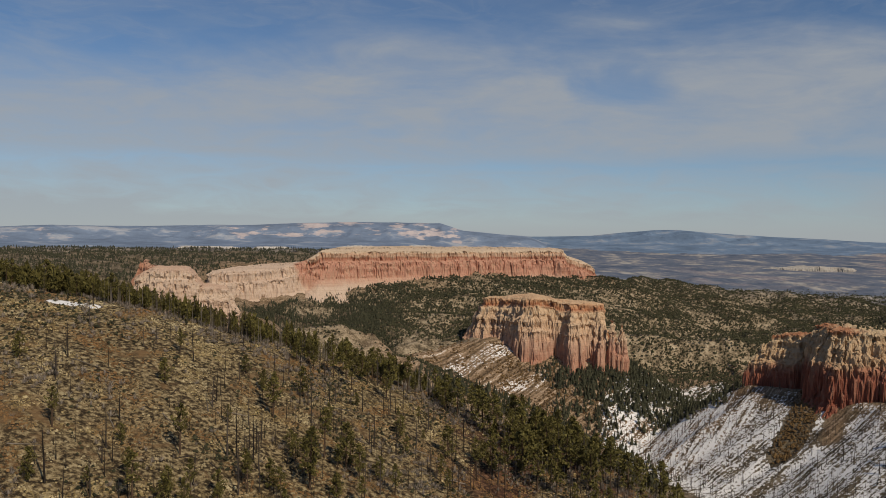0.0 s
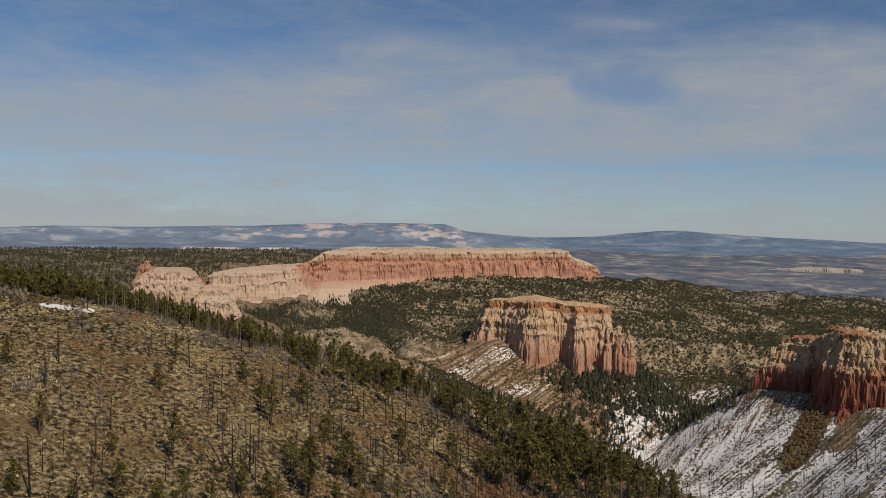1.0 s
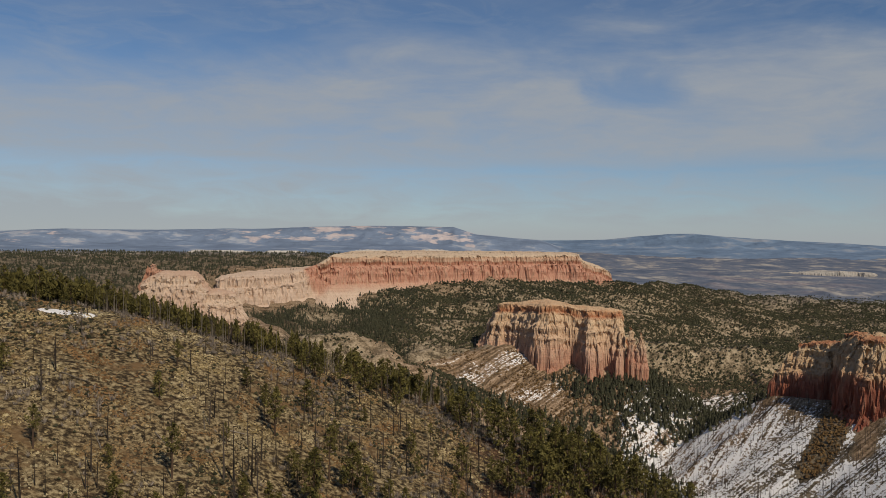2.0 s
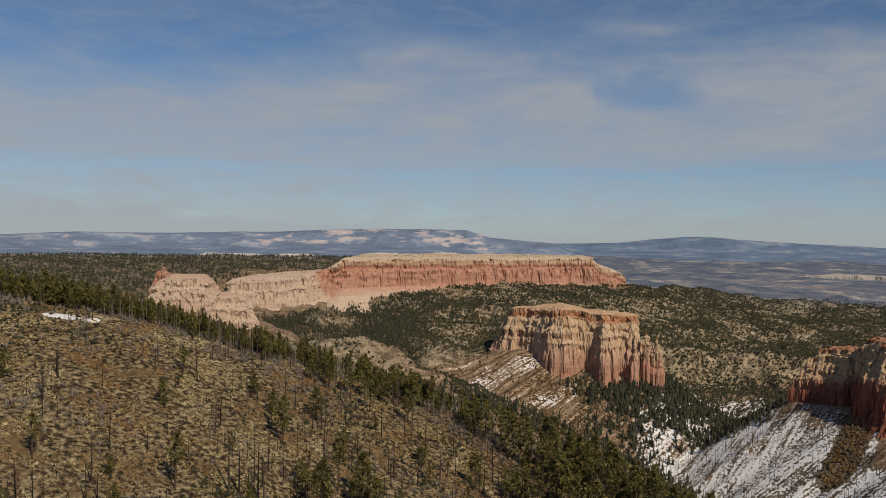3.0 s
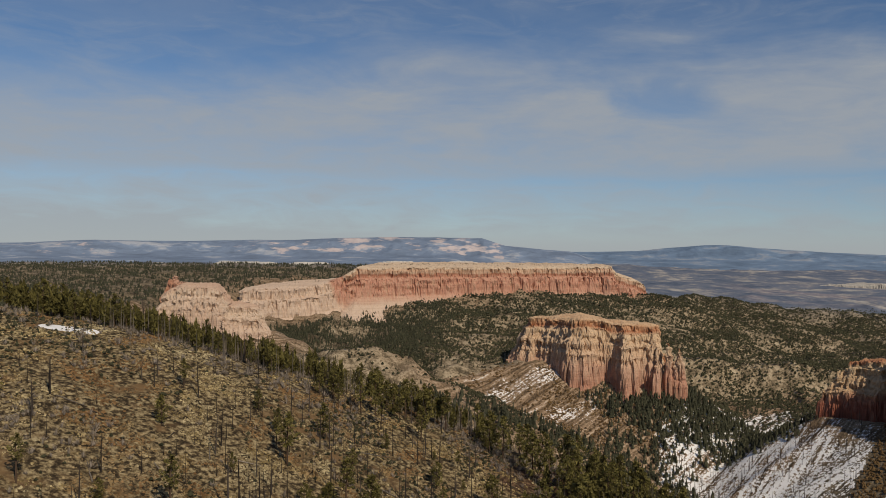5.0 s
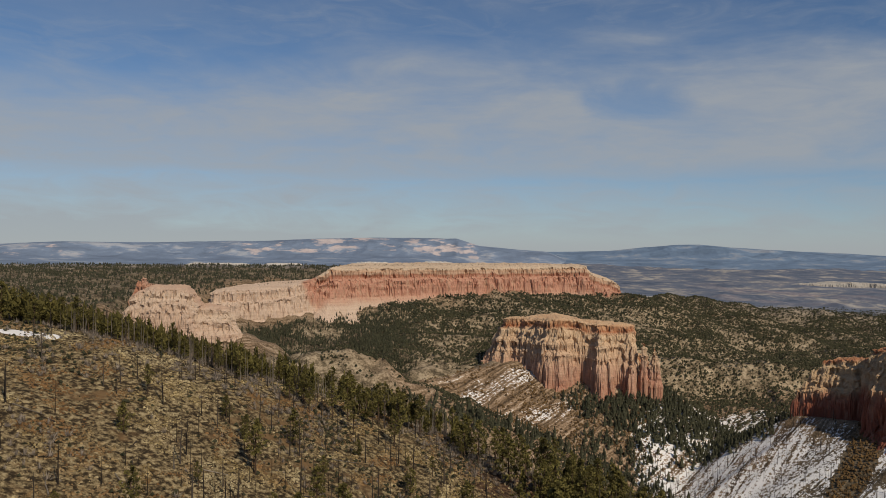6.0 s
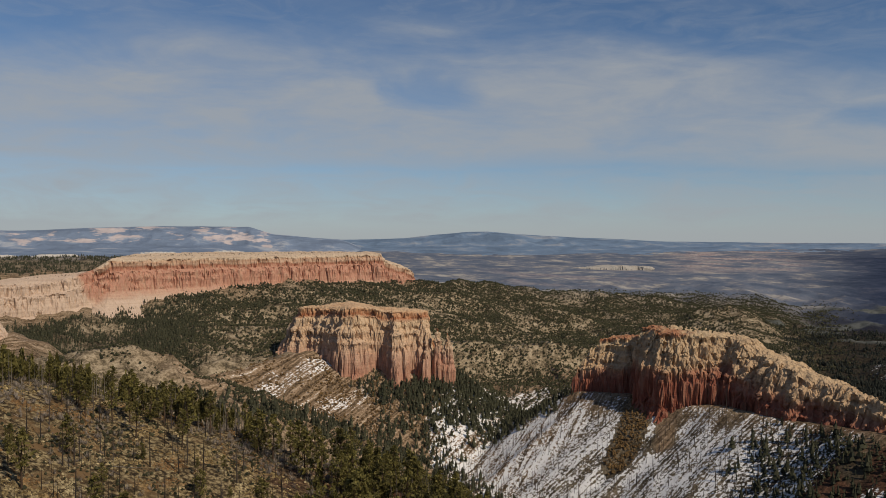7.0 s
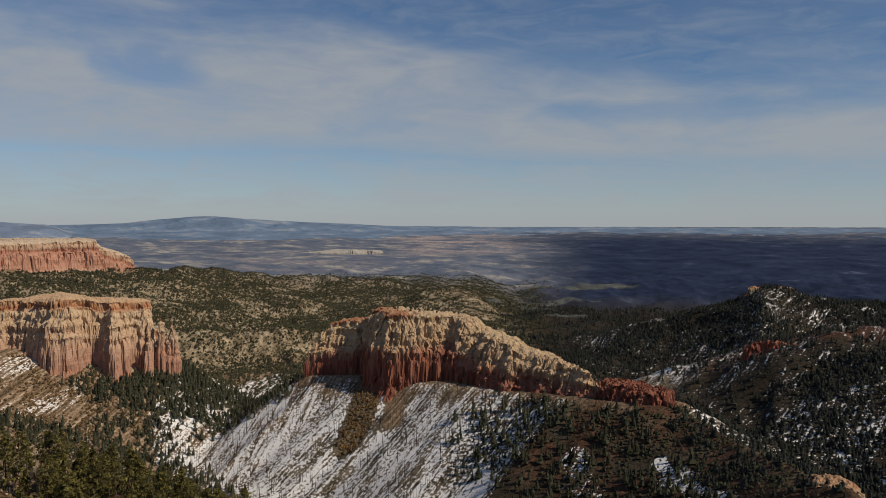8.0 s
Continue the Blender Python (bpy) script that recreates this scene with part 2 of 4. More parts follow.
    z = z + rough * (fbm(x, y, 60, 4, 3) * 2.2 + np.minimum(far, 1) * (ribs * 20 + (ridged(x, y, 38, 3, 15) - 0.55) * 9))
    z = z + step(1950, 2500, r) * step(4300, 3700, r) * (ridged(x, y, 420, 4, 33) - 0.58) * 20
    return z


# ---- materials ----
def material(name):
    m = bpy.data.materials.new(name)
    m.use_nodes = True
    t = m.node_tree
    t.nodes.clear()
    out = t.nodes.new("ShaderNodeOutputMaterial")
    b = t.nodes.new("ShaderNodeBsdfPrincipled")
    t.links.new(b.outputs[0], out.inputs[0])
    b.inputs["Roughness"].default_value = 0.9
    b.inputs["Specular IOR Level"].default_value = 0.15
    return m, t, b


class Nodes:
    """Short names for building a node tree."""

    def __init__(self, tree):
        self.t = tree

    def put(self, socket, v):
        if hasattr(v, "is_linked"):
            self.t.links.new(v, socket)
        elif isinstance(v, tuple) and len(v) == 3 and socket.type == "RGBA":
            socket.default_value = (*v, 1)
        else:
            socket.default_value = v

    def math(self, op, a, b=0.0, clamp=False):
        n = self.t.nodes.new("ShaderNodeMath")
        n.operation, n.use_clamp = op, clamp
        self.put(n.inputs[0], a)
        self.put(n.inputs[1], b)
        return n.outputs[0]

    def mix(self, f, a, b):
        n = self.t.nodes.new("ShaderNodeMix")
        n.data_type = "RGBA"
        self.put(n.inputs[0], f)
        self.put(n.inputs[6], a)
        self.put(n.inputs[7], b)
        return n.outputs[2]

    def place(self, scale=(1, 1, 1), turn=0.0):
        """World coordinates, turned about z and then stretched."""
        where = self.t.nodes.new("ShaderNodeNewGeometry").outputs["Position"]
        for key, v in (("Rotation", (0, 0, turn)), ("Scale", scale)):
            m = self.t.nodes.new("ShaderNodeMapping")
            m.inputs[key].default_value = v
            self.t.links.new(where, m.inputs[0])
            where = m.outputs[0]
        return where

    def noise(self, where, scale, detail=5.0, rough=0.55):
        n = self.t.nodes.new("ShaderNodeTexNoise")
        self.t.links.new(where, n.inputs["Vector"])
        n.inputs["Scale"].default_value = scale
        n.inputs["Detail"].default_value = detail
        n.inputs["Roughness"].default_value = rough
        return n.outputs[0]

    def band(self, v, lo, hi):
        n = self.t.nodes.new("ShaderNodeMapRange")
        n.interpolation_type = "SMOOTHSTEP"
        self.put(n.inputs[0], v)
        n.inputs[1].default_value, n.inputs[2].default_value = lo, hi
        return n.outputs[0]

    def ramp(self, v, stops):
        n = self.t.nodes.new("ShaderNodeValToRGB")
        el = n.color_ramp.elements
        el[0].position, el[0].color = stops[0][0], (*stops[0][1], 1)
        el[1].position, el[1].color = stops[-1][0], (*stops[-1][1], 1)
        for p, c in stops[1:-1]:
            el.new(p).color = (*c, 1)
        self.put(n.inputs[0], v)
        return n.outputs[0]

    def attr(self, name):
        n = self.t.nodes.new("ShaderNodeAttribute")
        n.attribute_name = name
        return n.outputs["Fac"]

    def bump(self, b, height, strength, distance):
        n = self.t.nodes.new("ShaderNodeBump")
        n.inputs["Strength"].default_value = strength
        n.inputs["Distance"].default_value = distance
        self.put(n.inputs["Height"], height)
        self.t.links.new(n.outputs[0], b.inputs["Normal"])


def ground_material():
    m, t, b = material("ground")
    k = Nodes(t)
    p = k.place()
    big, mid, fine = k.noise(p, 0.012, 4), k.noise(p, 0.09, 6), k.noise(p, 0.42, 5, 0.66)
    grass = k.ramp(fine, ((0.40, (0.028, 0.020, 0.011)), (0.47, (0.080, 0.057, 0.030)), (0.54, (0.20, 0.15, 0.078)), (0.64, (0.37, 0.295, 0.165))))
    soil = k.ramp(mid, ((0.38, (0.045, 0.030, 0.016)), (0.62, (0.17, 0.105, 0.050))))
    near = k.mix(k.band(k.math("ADD", k.math("MULTIPLY", mid, 0.6), k.math("MULTIPLY", big, 0.5)), 0.56, 0.72), grass, soil)
    bare = k.ramp(k.math("ADD", k.math("MULTIPLY", mid, 0.55), k.math("MULTIPLY", fine, 0.45)), ((0.38, (0.056, 0.044, 0.028)), (0.47, (0.16, 0.125, 0.078)), (0.54, (0.33, 0.26, 0.17)), (0.64, (0.47, 0.385, 0.265))))
    # forest litter, darkened further to carry the cloud shade on the east slopes
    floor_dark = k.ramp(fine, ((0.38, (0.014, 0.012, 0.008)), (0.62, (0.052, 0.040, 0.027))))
    streak = k.noise(k.place((0.08, 1.0, 0.03), radians(-18)), 0.30, 6, 0.60)
    scree = k.noise(k.place((0.08, 1.0, 0.03), radians(-46)), 0.26, 6, 0.62)
    streak = k.math("ADD", k.math("MULTIPLY", streak, k.math("SUBTRACT", 1.0, k.attr("scree"))), k.math("MULTIPLY", scree, k.attr("scree")))
    red = k.ramp(k.math("ADD", k.math("MULTIPLY", streak, 0.6), k.math("MULTIPLY", fine, 0.4)), ((0.40, (0.060, 0.040, 0.024)), (0.47, (0.17, 0.115, 0.068)), (0.54, (0.31, 0.215, 0.135)), (0.63, (0.52, 0.41, 0.30))))
    # far plain: blue-grey distance haze painted into its colours, with pale flecks
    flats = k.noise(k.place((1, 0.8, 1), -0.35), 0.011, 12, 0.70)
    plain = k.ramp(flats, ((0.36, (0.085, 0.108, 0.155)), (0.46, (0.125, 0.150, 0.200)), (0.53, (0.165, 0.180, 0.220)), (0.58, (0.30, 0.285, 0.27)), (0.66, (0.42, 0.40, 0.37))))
    c = k.mix(k.attr("wild"), near, bare)
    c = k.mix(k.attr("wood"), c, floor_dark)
    c = k.mix(k.attr("red"), c, red)
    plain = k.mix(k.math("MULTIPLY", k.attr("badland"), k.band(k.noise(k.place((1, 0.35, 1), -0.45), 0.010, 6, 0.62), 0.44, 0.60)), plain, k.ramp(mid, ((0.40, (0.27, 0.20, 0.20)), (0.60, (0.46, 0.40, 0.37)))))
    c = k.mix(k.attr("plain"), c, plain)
    # east plain: cloud shade and blue haze put into a dark ground colour
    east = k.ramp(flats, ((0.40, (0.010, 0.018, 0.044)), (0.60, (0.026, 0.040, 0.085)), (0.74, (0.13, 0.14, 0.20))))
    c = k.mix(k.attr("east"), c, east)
    rust = k.ramp(k.math("ADD", k.math("MULTIPLY", mid, 0.5), k.math("MULTIPLY", fine, 0.5)), ((0.40, (0.022, 0.013, 0.009)), (0.52, (0.085, 0.040, 0.024)), (0.64, (0.20, 0.092, 0.054))))
    c = k.mix(k.attr("rust"), c, rust)
    meadow = k.ramp(mid, ((0.35, (0.070, 0.076, 0.070)), (0.65, (0.135, 0.14, 0.13))))
    c = k.mix(k.attr("field"), c, meadow)
    clods = k.noise(p, 0.40, 5, 0.64)
    cover = k.math("ADD", k.math("MULTIPLY", streak, 0.36), k.math("ADD", k.math("MULTIPLY", clods, 0.44), k.math("MULTIPLY", k.noise(p, 0.035, 5, 0.6), 0.20)))
    snow = k.band(k.math("ADD", cover, k.math("SUBTRACT", k.attr("snow"), 1.0)), 0.455, 0.50)
    c = k.mix(snow, c, (0.83, 0.82, 0.81))
    k.put(b.inputs["Base Color"], c)
    k.bump(b, k.math("ADD", k.math("MULTIPLY", fine, 0.5), mid), 0.8, 1.6)
    return m


def rock_material(name, stops, streaks=0.35, dirt=(0.30, 0.20, 0.11)):
    """Layered weathered rock; the layers follow the height in the formation, bottom 0 to top 1."""
    m, t, b = material(name)
    k = Nodes(t)
    p = k.place()
    wob = k.noise(p, 0.05, 4)
    h = k.math("ADD", k.attr("layer"), k.math("MULTIPLY", k.math("SUBTRACT", wob, 0.5), 0.16))
    c = k.ramp(h, stops)
    beds = k.noise(k.place((0.02, 0.02, 1.0)), 0.42, 5, 0.7)
    c = k.mix(k.math("MULTIPLY", k.band(beds, 0.42, 0.70), 0.45), c, k.mix(0.5, c, (0.16, 0.055, 0.028)))
    drip = k.noise(k.place((1, 1, 0.2)), 0.26, 6, 0.62)
    c = k.mix(k.math("MULTIPLY", k.band(drip, 0.48, 0.64), streaks), c, (0.56, 0.42, 0.29))
    grit = k.noise(p, 0.8, 5, 0.65)
    c = k.mix(k.math("MULTIPLY", k.band(grit, 0.50, 0.75), 0.5), c, dirt)
    k.put(b.inputs["Base Color"], c)
    k.bump(b, k.math("ADD", k.math("MULTIPLY", drip, 1.0), k.math("ADD", k.math("MULTIPLY", beds, 0.6), k.math("MULTIPLY", grit, 0.4))), 0.9, 1.6)
    return m


def leaf_material(name, dark, light):
    m, t, b = material(name)
    k = Nodes(t)
    g = t.nodes.new("ShaderNodeNewGeometry")
    o = t.nodes.new("ShaderNodeObjectInfo")
    v = k.math("ADD", k.math("MULTIPLY", g.outputs["Random Per Island"], 0.75), k.math("MULTIPLY", o.outputs["Random"], 0.25))
    c = k.ramp(v, ((0.0, dark), (1.0, light)))
    k.put(b.inputs["Base Color"], c)
    b.inputs["Roughness"].default_value = 0.75
    return m


def tuft_material():
    """Dry grass and low brush: straw, grey-green and rusty patches, each tussock with a shade of its own."""
    m, t, b = material("dry_tufts")
    k = Nodes(t)
    g = t.nodes.new("ShaderNodeNewGeometry")
    p = k.place()
    shade = k.math("ADD", k.math("MULTIPLY", g.outputs["Random Per Island"], 0.45), k.math("MULTIPLY", k.band(k.noise(p, 0.30, 4, 0.6), 0.36, 0.64), 0.55))
    straw = k.ramp(shade, ((0.0, (0.085, 0.056, 0.023)), (0.45, (0.24, 0.178, 0.078)), (1.0, (0.57, 0.455, 0.245))))
    sage = k.ramp(shade, ((0.0, (0.078, 0.056, 0.028)), (1.0, (0.54, 0.45, 0.265))))
    rust = k.ramp(shade, ((0.0, (0.085, 0.046, 0.020)), (1.0, (0.31, 0.18, 0.078))))
    c = k.mix(k.band(k.noise(p, 0.035, 4), 0.45, 0.60), straw, sage)
    c = k.mix(k.band(k.noise(k.place((1.3, 0.9, 1)), 0.022, 4), 0.44, 0.58), c, rust)
    k.put(b.inputs["Base Color"], c)
    k.bump(b, k.noise(p, 4.0, 4, 0.7), 1.0, 0.3)
    return m


def bark_material(name, dark, light):
    m, t, b = material(name)
    k = Nodes(t)
    n = k.noise(k.place((1, 1, 0.25)), 1.6, 5, 0.6)
    o = t.nodes.new("ShaderNodeObjectInfo")
    v = k.math("ADD", k.math("MULTIPLY", n, 0.7), k.math("MULTIPLY", o.outputs["Random"], 0.35))
    k.put(b.inputs["Base Color"], k.ramp(v, ((0.3, dark), (0.8, light))))
    k.bump(b, n, 0.6, 0.1)
    return m


M_GROUND = ground_material()
M_BUTTE = rock_material("butte_rock", ((0.0, (0.45, 0.23, 0.155)), (0.30, (0.51, 0.31, 0.22)), (0.48, (0.58, 0.405, 0.275)), (0.84, (0.61, 0.455, 0.30)), (0.90, (0.40, 0.17, 0.085)), (0.95, (0.53, 0.30, 0.165)), (1.0, (0.57, 0.39, 0.24))))
M_MESA = rock_material("mesa_rock", ((0.0, (0.60, 0.46, 0.355)), (0.08, (0.59, 0.44, 0.335)), (0.18, (0.54, 0.345, 0.25)), (0.32, (0.50, 0.265, 0.185)), (0.70, (0.51, 0.265, 0.185)), (0.79, (0.36, 0.16, 0.10)), (0.84, (0.55, 0.38, 0.27)), (0.90, (0.52, 0.33, 0.22)), (0.95, (0.60, 0.48, 0.35)), (1.0, (0.58, 0.45, 0.33))), 0.35)
M_LUMP = rock_material("pale_rock", ((0.0, (0.50, 0.33, 0.24)), (0.35, (0.56, 0.41, 0.31)), (0.9, (0.60, 0.47, 0.36)), (1.0, (0.54, 0.37, 0.27))), 0.3)
M_FIN = rock_material("fin_rock", ((0.0, (0.25, 0.085, 0.055)), (0.28, (0.29, 0.105, 0.068)), (0.38, (0.40, 0.20, 0.125)), (0.46, (0.53, 0.37, 0.225)), (0.84, (0.56, 0.42, 0.26)), (0.90, (0.38, 0.17, 0.09)), (0.96, (0.48, 0.29, 0.165))), 0.18, (0.26, 0.13, 0.075))
M_PALE = rock_material("white_rock", ((0.0, (0.42, 0.37, 0.31)), (1.0, (0.60, 0.57, 0.52))), 0.2, (0.10, 0.11, 0.09))
M_GREY = rock_material("grey_rock", ((0.0, (0.26, 0.25, 0.23)), (1.0, (0.42, 0.40, 0.36))), 0.2, (0.15, 0.15, 0.14))
M_SPUR = rock_material("spur_rock", ((0.0, (0.44, 0.24, 0.16)), (0.6, (0.46, 0.22, 0.14)), (1.0, (0.50, 0.30, 0.21))), 0.2)
M_RED = rock_material("red_rock", ((0.0, (0.20, 0.068, 0.045)), (0.6, (0.25, 0.075, 0.050)), (1.0, (0.31, 0.115, 0.075))), 0.1)
M_NEEDLE = leaf_material("pine_needles", (0.032, 0.030, 0.009), (0.190, 0.162, 0.048))
M_JUNIPER = leaf_material("juniper_leaves", (0.018, 0.020, 0.010), (0.070, 0.066, 0.034))
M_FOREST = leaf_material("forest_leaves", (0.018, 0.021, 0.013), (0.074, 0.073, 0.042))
# darker copy of the forest leaves, with the east hillside's cloud shade painted in
M_FOREST_SHADE = leaf_material("forest_leaves_shade", (0.009, 0.012, 0.010), (0.036, 0.039, 0.030))
M_TUFT = tuft_material()
M_BRUSH = leaf_material("bare_brush", (0.16, 0.132, 0.105), (0.42, 0.36, 0.30))
M_RUST = leaf_material("rust_leaves", (0.07, 0.040, 0.018), (0.20, 0.125, 0.050))
M_CHAR = bark_material("charred_bark", (0.016, 0.013, 0.011), (0.095, 0.076, 0.062))
M_BARK = bark_material("pine_bark", (0.045, 0.030, 0.020), (0.13, 0.085, 0.055))
M_LOG = bark_material("grey_log", (0.10, 0.085, 0.07), (0.34, 0.29, 0.23))


def mesh_from(name, verts, faces, mat, smooth=False):
    me = bpy.data.meshes.new(name)
    verts, faces = np.asarray(verts, np.float32), np.asarray(faces, np.int32)
    n, k = faces.shape
    me.vertices.add(len(verts))
    me.vertices.foreach_set("co", verts.ravel())
    me.loops.add(n * k)
    me.loops.foreach_set("vertex_index", faces.ravel())
    me.polygons.add(n)
    me.polygons.foreach_set("loop_start", np.arange(0, n * k, k, dtype=np.int32))
    me.polygons.foreach_set("use_smooth", np.full(n, smooth))
    me.update(calc_edges=True)
    me.materials.append(mat)
    return me


def give(me, name, values):
    at = me.attributes.new(name, "FLOAT", "POINT")
    at.data.foreach_set("value", np.asarray(values, np.float32).ravel())


def grid_faces(n_u, n_v, close=False):
    i, j = np.meshgrid(np.arange(n_u if close else n_u - 1), np.arange(n_v - 1), indexing="ij")
    i2 = (i + 1) % n_u
    return np.stack([i * n_v + j, i2 * n_v + j, i2 * n_v + j + 1, i * n_v + j + 1], -1).reshape(-1, 4)


# ---- the ground: one sheet to the horizon ----
az = np.concatenate([np.arange(-36, 70, 0.16), np.arange(70, 324, 3.0)])
rad = [0.02, 4.0, 12.0]
while rad[-1] < 250:
    rad.append(rad[-1] * 1.06)
while rad[-1] < 4900:
    rad.append(rad[-1] * 1.0075)
rad = np.array(rad)
AZ, RAD = np.meshgrid(np.radians(az), rad, indexing="ij")
GX, GY = RAD * np.sin(AZ), RAD * np.cos(AZ)
GZ = ground_z(GX, GY)
faces = grid_faces(len(az), len(rad), close=True)[:, ::-1]
me = mesh_from("ground", np.stack([GX, GY, GZ], -1).reshape(-1, 3), faces, M_GROUND, True)


def field_of(x, y):
    """Meadows on the valley floor."""
    field = np.zeros_like(x)
    for ex, ey, ew, eh in ((953, 1454, 60, 16), (1040, 1480, 60, 14), (1132, 1444, 60, 14), (1319, 1568, 95, 26), (999, 1404, 50, 9), (1029, 1564, 80, 12), (1000, 1301, 40, 7), (1200, 1620, 70, 10)):
        u, v = (x - ex) * 0.8 - (y - ey) * 0.6, (x - ex) * 0.6 + (y - ey) * 0.8
        field = np.maximum(field, step(1.15, 0.9, np.hypot(u / ew, v / eh) + 0.25 * fbm(x, y, 60, 3, 44)))
    return field


def snow_of(x, y):
    """How readily snow lies at a place: 0 none, 1 nearly whole."""
    d_fin = -inside_of(x, y, FIN_FOOT)
    _, a = to_line(x, y, FIN_WEST)
    west = step(-8, -3, d_fin + 5 * fbm(x, y, 12, 3, 96)) * step(200, 150, d_fin) * (x < 470) * step(0.93, 0.72, a) * (ground_z(x, y) > 19)
    strip, _ = to_line(x, y, [(374, 836), (348, 802), (318, 772)])
    s = (0.928 + 0.055 * step(2, 26, d_fin + 14 * fbm(x, y, 16, 3, 95))) * west * step(7, 15, strip + 3 * fbm(x, y, 12, 2, 90))
    cone, _ = to_line(x, y, [(376, 790), (354, 758)])
    s = s * (0.88 + 0.12 * step(5, 12, cone + 3 * fbm(x, y, 10, 2, 98)))
    d, _ = to_line(x, y, [(175, 1010), (235, 960), (190, 905)])
    s = np.maximum(s, 0.850 * step(75, 25, d))
    d, _ = to_line(x, y, [(78, 1050), (30, 1015), (0, 980)])
    s = np.maximum(s, 0.955 * step(40, 10, d))
    d, _ = to_line(x, y, [(120, 1000), (60, 960)])
    s = np.maximum(s, 0.925 * step(60, 15, d))
    s = np.maximum(s, 0.878 * step(190, 140, -inside_of(x, y, BUTTE)) * step(1085, 1050, y - 0.25 * x) * step(170, 120, x))
    d, _ = to_line(x, y, [(-222, 483), (-205, 490)])
    s = np.maximum(s, 1.3 * step(9, 4, d))
    r = np.hypot(x, y)
    azd = np.degrees(np.arctan2(x, y))
    s = np.maximum(s, (0.917 + 0.04 * fbm(x, y, 130, 3, 12) + 0.035 * fbm(x, y, 28, 2, 13)) * np.maximum(step(40, 43, azd) * step(560, 700, r), step(35, 38, azd) * step(800, 950, r)) * step(1800, 1400, r))
    d, _ = to_line(x, y, [(428, 500), (400, 430), (372, 370)])
    s = np.maximum(s, 0.99 * step(20, 6, d + 8 * fbm(x, y, 18, 3, 93)))
    d, _ = to_line(x, y, [(400, 560), (372, 500)])
    s = np.maximum(s, 0.94 * step(30, 8, d + 8 * fbm(x, y, 18, 3, 94)))
    return s


fx, fy = GX.ravel(), GY.ravel()
fr = np.hypot(fx, fy)
faz = np.degrees(np.arctan2(fx, fy))
give(me, "snow", snow_of(fx, fy))
# haze-tinted plain colours take over with distance
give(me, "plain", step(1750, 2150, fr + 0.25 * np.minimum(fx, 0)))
give(me, "wild", np.maximum(step(620, 760, fy), step(230, 300, fx)))
# wooded floor; full in the east, where its dark colour stands for cloud shade
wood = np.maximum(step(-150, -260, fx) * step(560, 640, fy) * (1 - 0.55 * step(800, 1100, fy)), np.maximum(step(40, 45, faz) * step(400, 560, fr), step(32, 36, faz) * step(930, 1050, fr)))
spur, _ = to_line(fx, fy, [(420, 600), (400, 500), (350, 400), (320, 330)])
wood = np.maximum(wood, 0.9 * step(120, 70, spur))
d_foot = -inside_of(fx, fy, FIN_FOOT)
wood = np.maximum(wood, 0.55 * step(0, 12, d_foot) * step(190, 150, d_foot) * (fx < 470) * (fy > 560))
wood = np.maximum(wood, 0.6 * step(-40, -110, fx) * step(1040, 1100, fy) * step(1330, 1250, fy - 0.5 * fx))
# extent of the cloud shade painted on the east plain
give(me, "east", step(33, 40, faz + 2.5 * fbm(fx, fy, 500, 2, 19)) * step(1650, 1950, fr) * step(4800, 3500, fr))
give(me, "field", field_of(fx, fy))
bad = step(26, 29, faz) * step(37, 33, faz) * step(2700, 3100, fr) + 0.45 * step(14, 18, faz) * step(27, 24, faz) * step(2150, 2300, fr) * step(3000, 2700, fr)
give(me, "badland", np.minimum(bad, 1))
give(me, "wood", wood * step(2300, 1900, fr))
dfin = -inside_of(fx, fy, FIN_FOOT)
dbut = -inside_of(fx, fy, BUTTE)
dspur, _ = to_line(fx, fy, [(484, 545), (430, 400), (372, 318)])
dmes = -inside_of(fx, fy, MESA)
give(me, "scree", step(260, 190, dbut))
dridge, _ = to_line(fx, fy, [(690, 660), (710, 637), (741, 595), (775, 545), (810, 460)])
dlow, _ = to_line(fx, fy, [(440, 590), (425, 520), (390, 430), (350, 350)])
give(me, "rust", np.maximum(0.9 * step(-20, 30, fx) * step(200, 150, fx) * step(380, 430, fy) * step(560, 520, fy) * step(-0.15, 0.2, fbm(fx, fy, 24, 3, 49)), np.maximum(0.8 * step(45, 10, dridge + 18 * fbm(fx, fy, 40, 3, 46)), 0.85 * step(85, 40, dlow + 15 * fbm(fx, fy, 40, 3, 47)) * step(-0.35, 0.15, fbm(fx, fy, 22, 3, 48)))))
dcone, _ = to_line(fx, fy, [(376, 790), (354, 758)])
give(me, "red", np.maximum.reduce([0.95 * step(12, 5, dcone), 0.9 * step(75, 10, -inside_of(fx, fy, LUMP)) * (fy < 1060), 0.95 * step(250, 170, dbut) * step(1075, 1045, fy - 0.25 * fx), 0.3 * step(30, 10, dspur), 0.6 * step(45, 0, dfin), 0.7 * step(50, 5, dmes)]))
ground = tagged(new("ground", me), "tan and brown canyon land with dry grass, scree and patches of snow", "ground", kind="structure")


# ---- rock formations ----
def largest(quads, n):
    """The largest connected piece of a mesh."""
    mark = np.arange(n)
    while True:
        low = np.repeat(mark[quads].min(1), 4)
        after = mark.copy()
        np.minimum.at(after, quads.ravel(), low)
        after = after[after]
        if (after == mark).all():
            break
        mark = after
    ids, counts = np.unique(mark[quads[:, 0]], return_counts=True)
    return quads[mark[quads[:, 0]] == ids[counts.argmax()]]



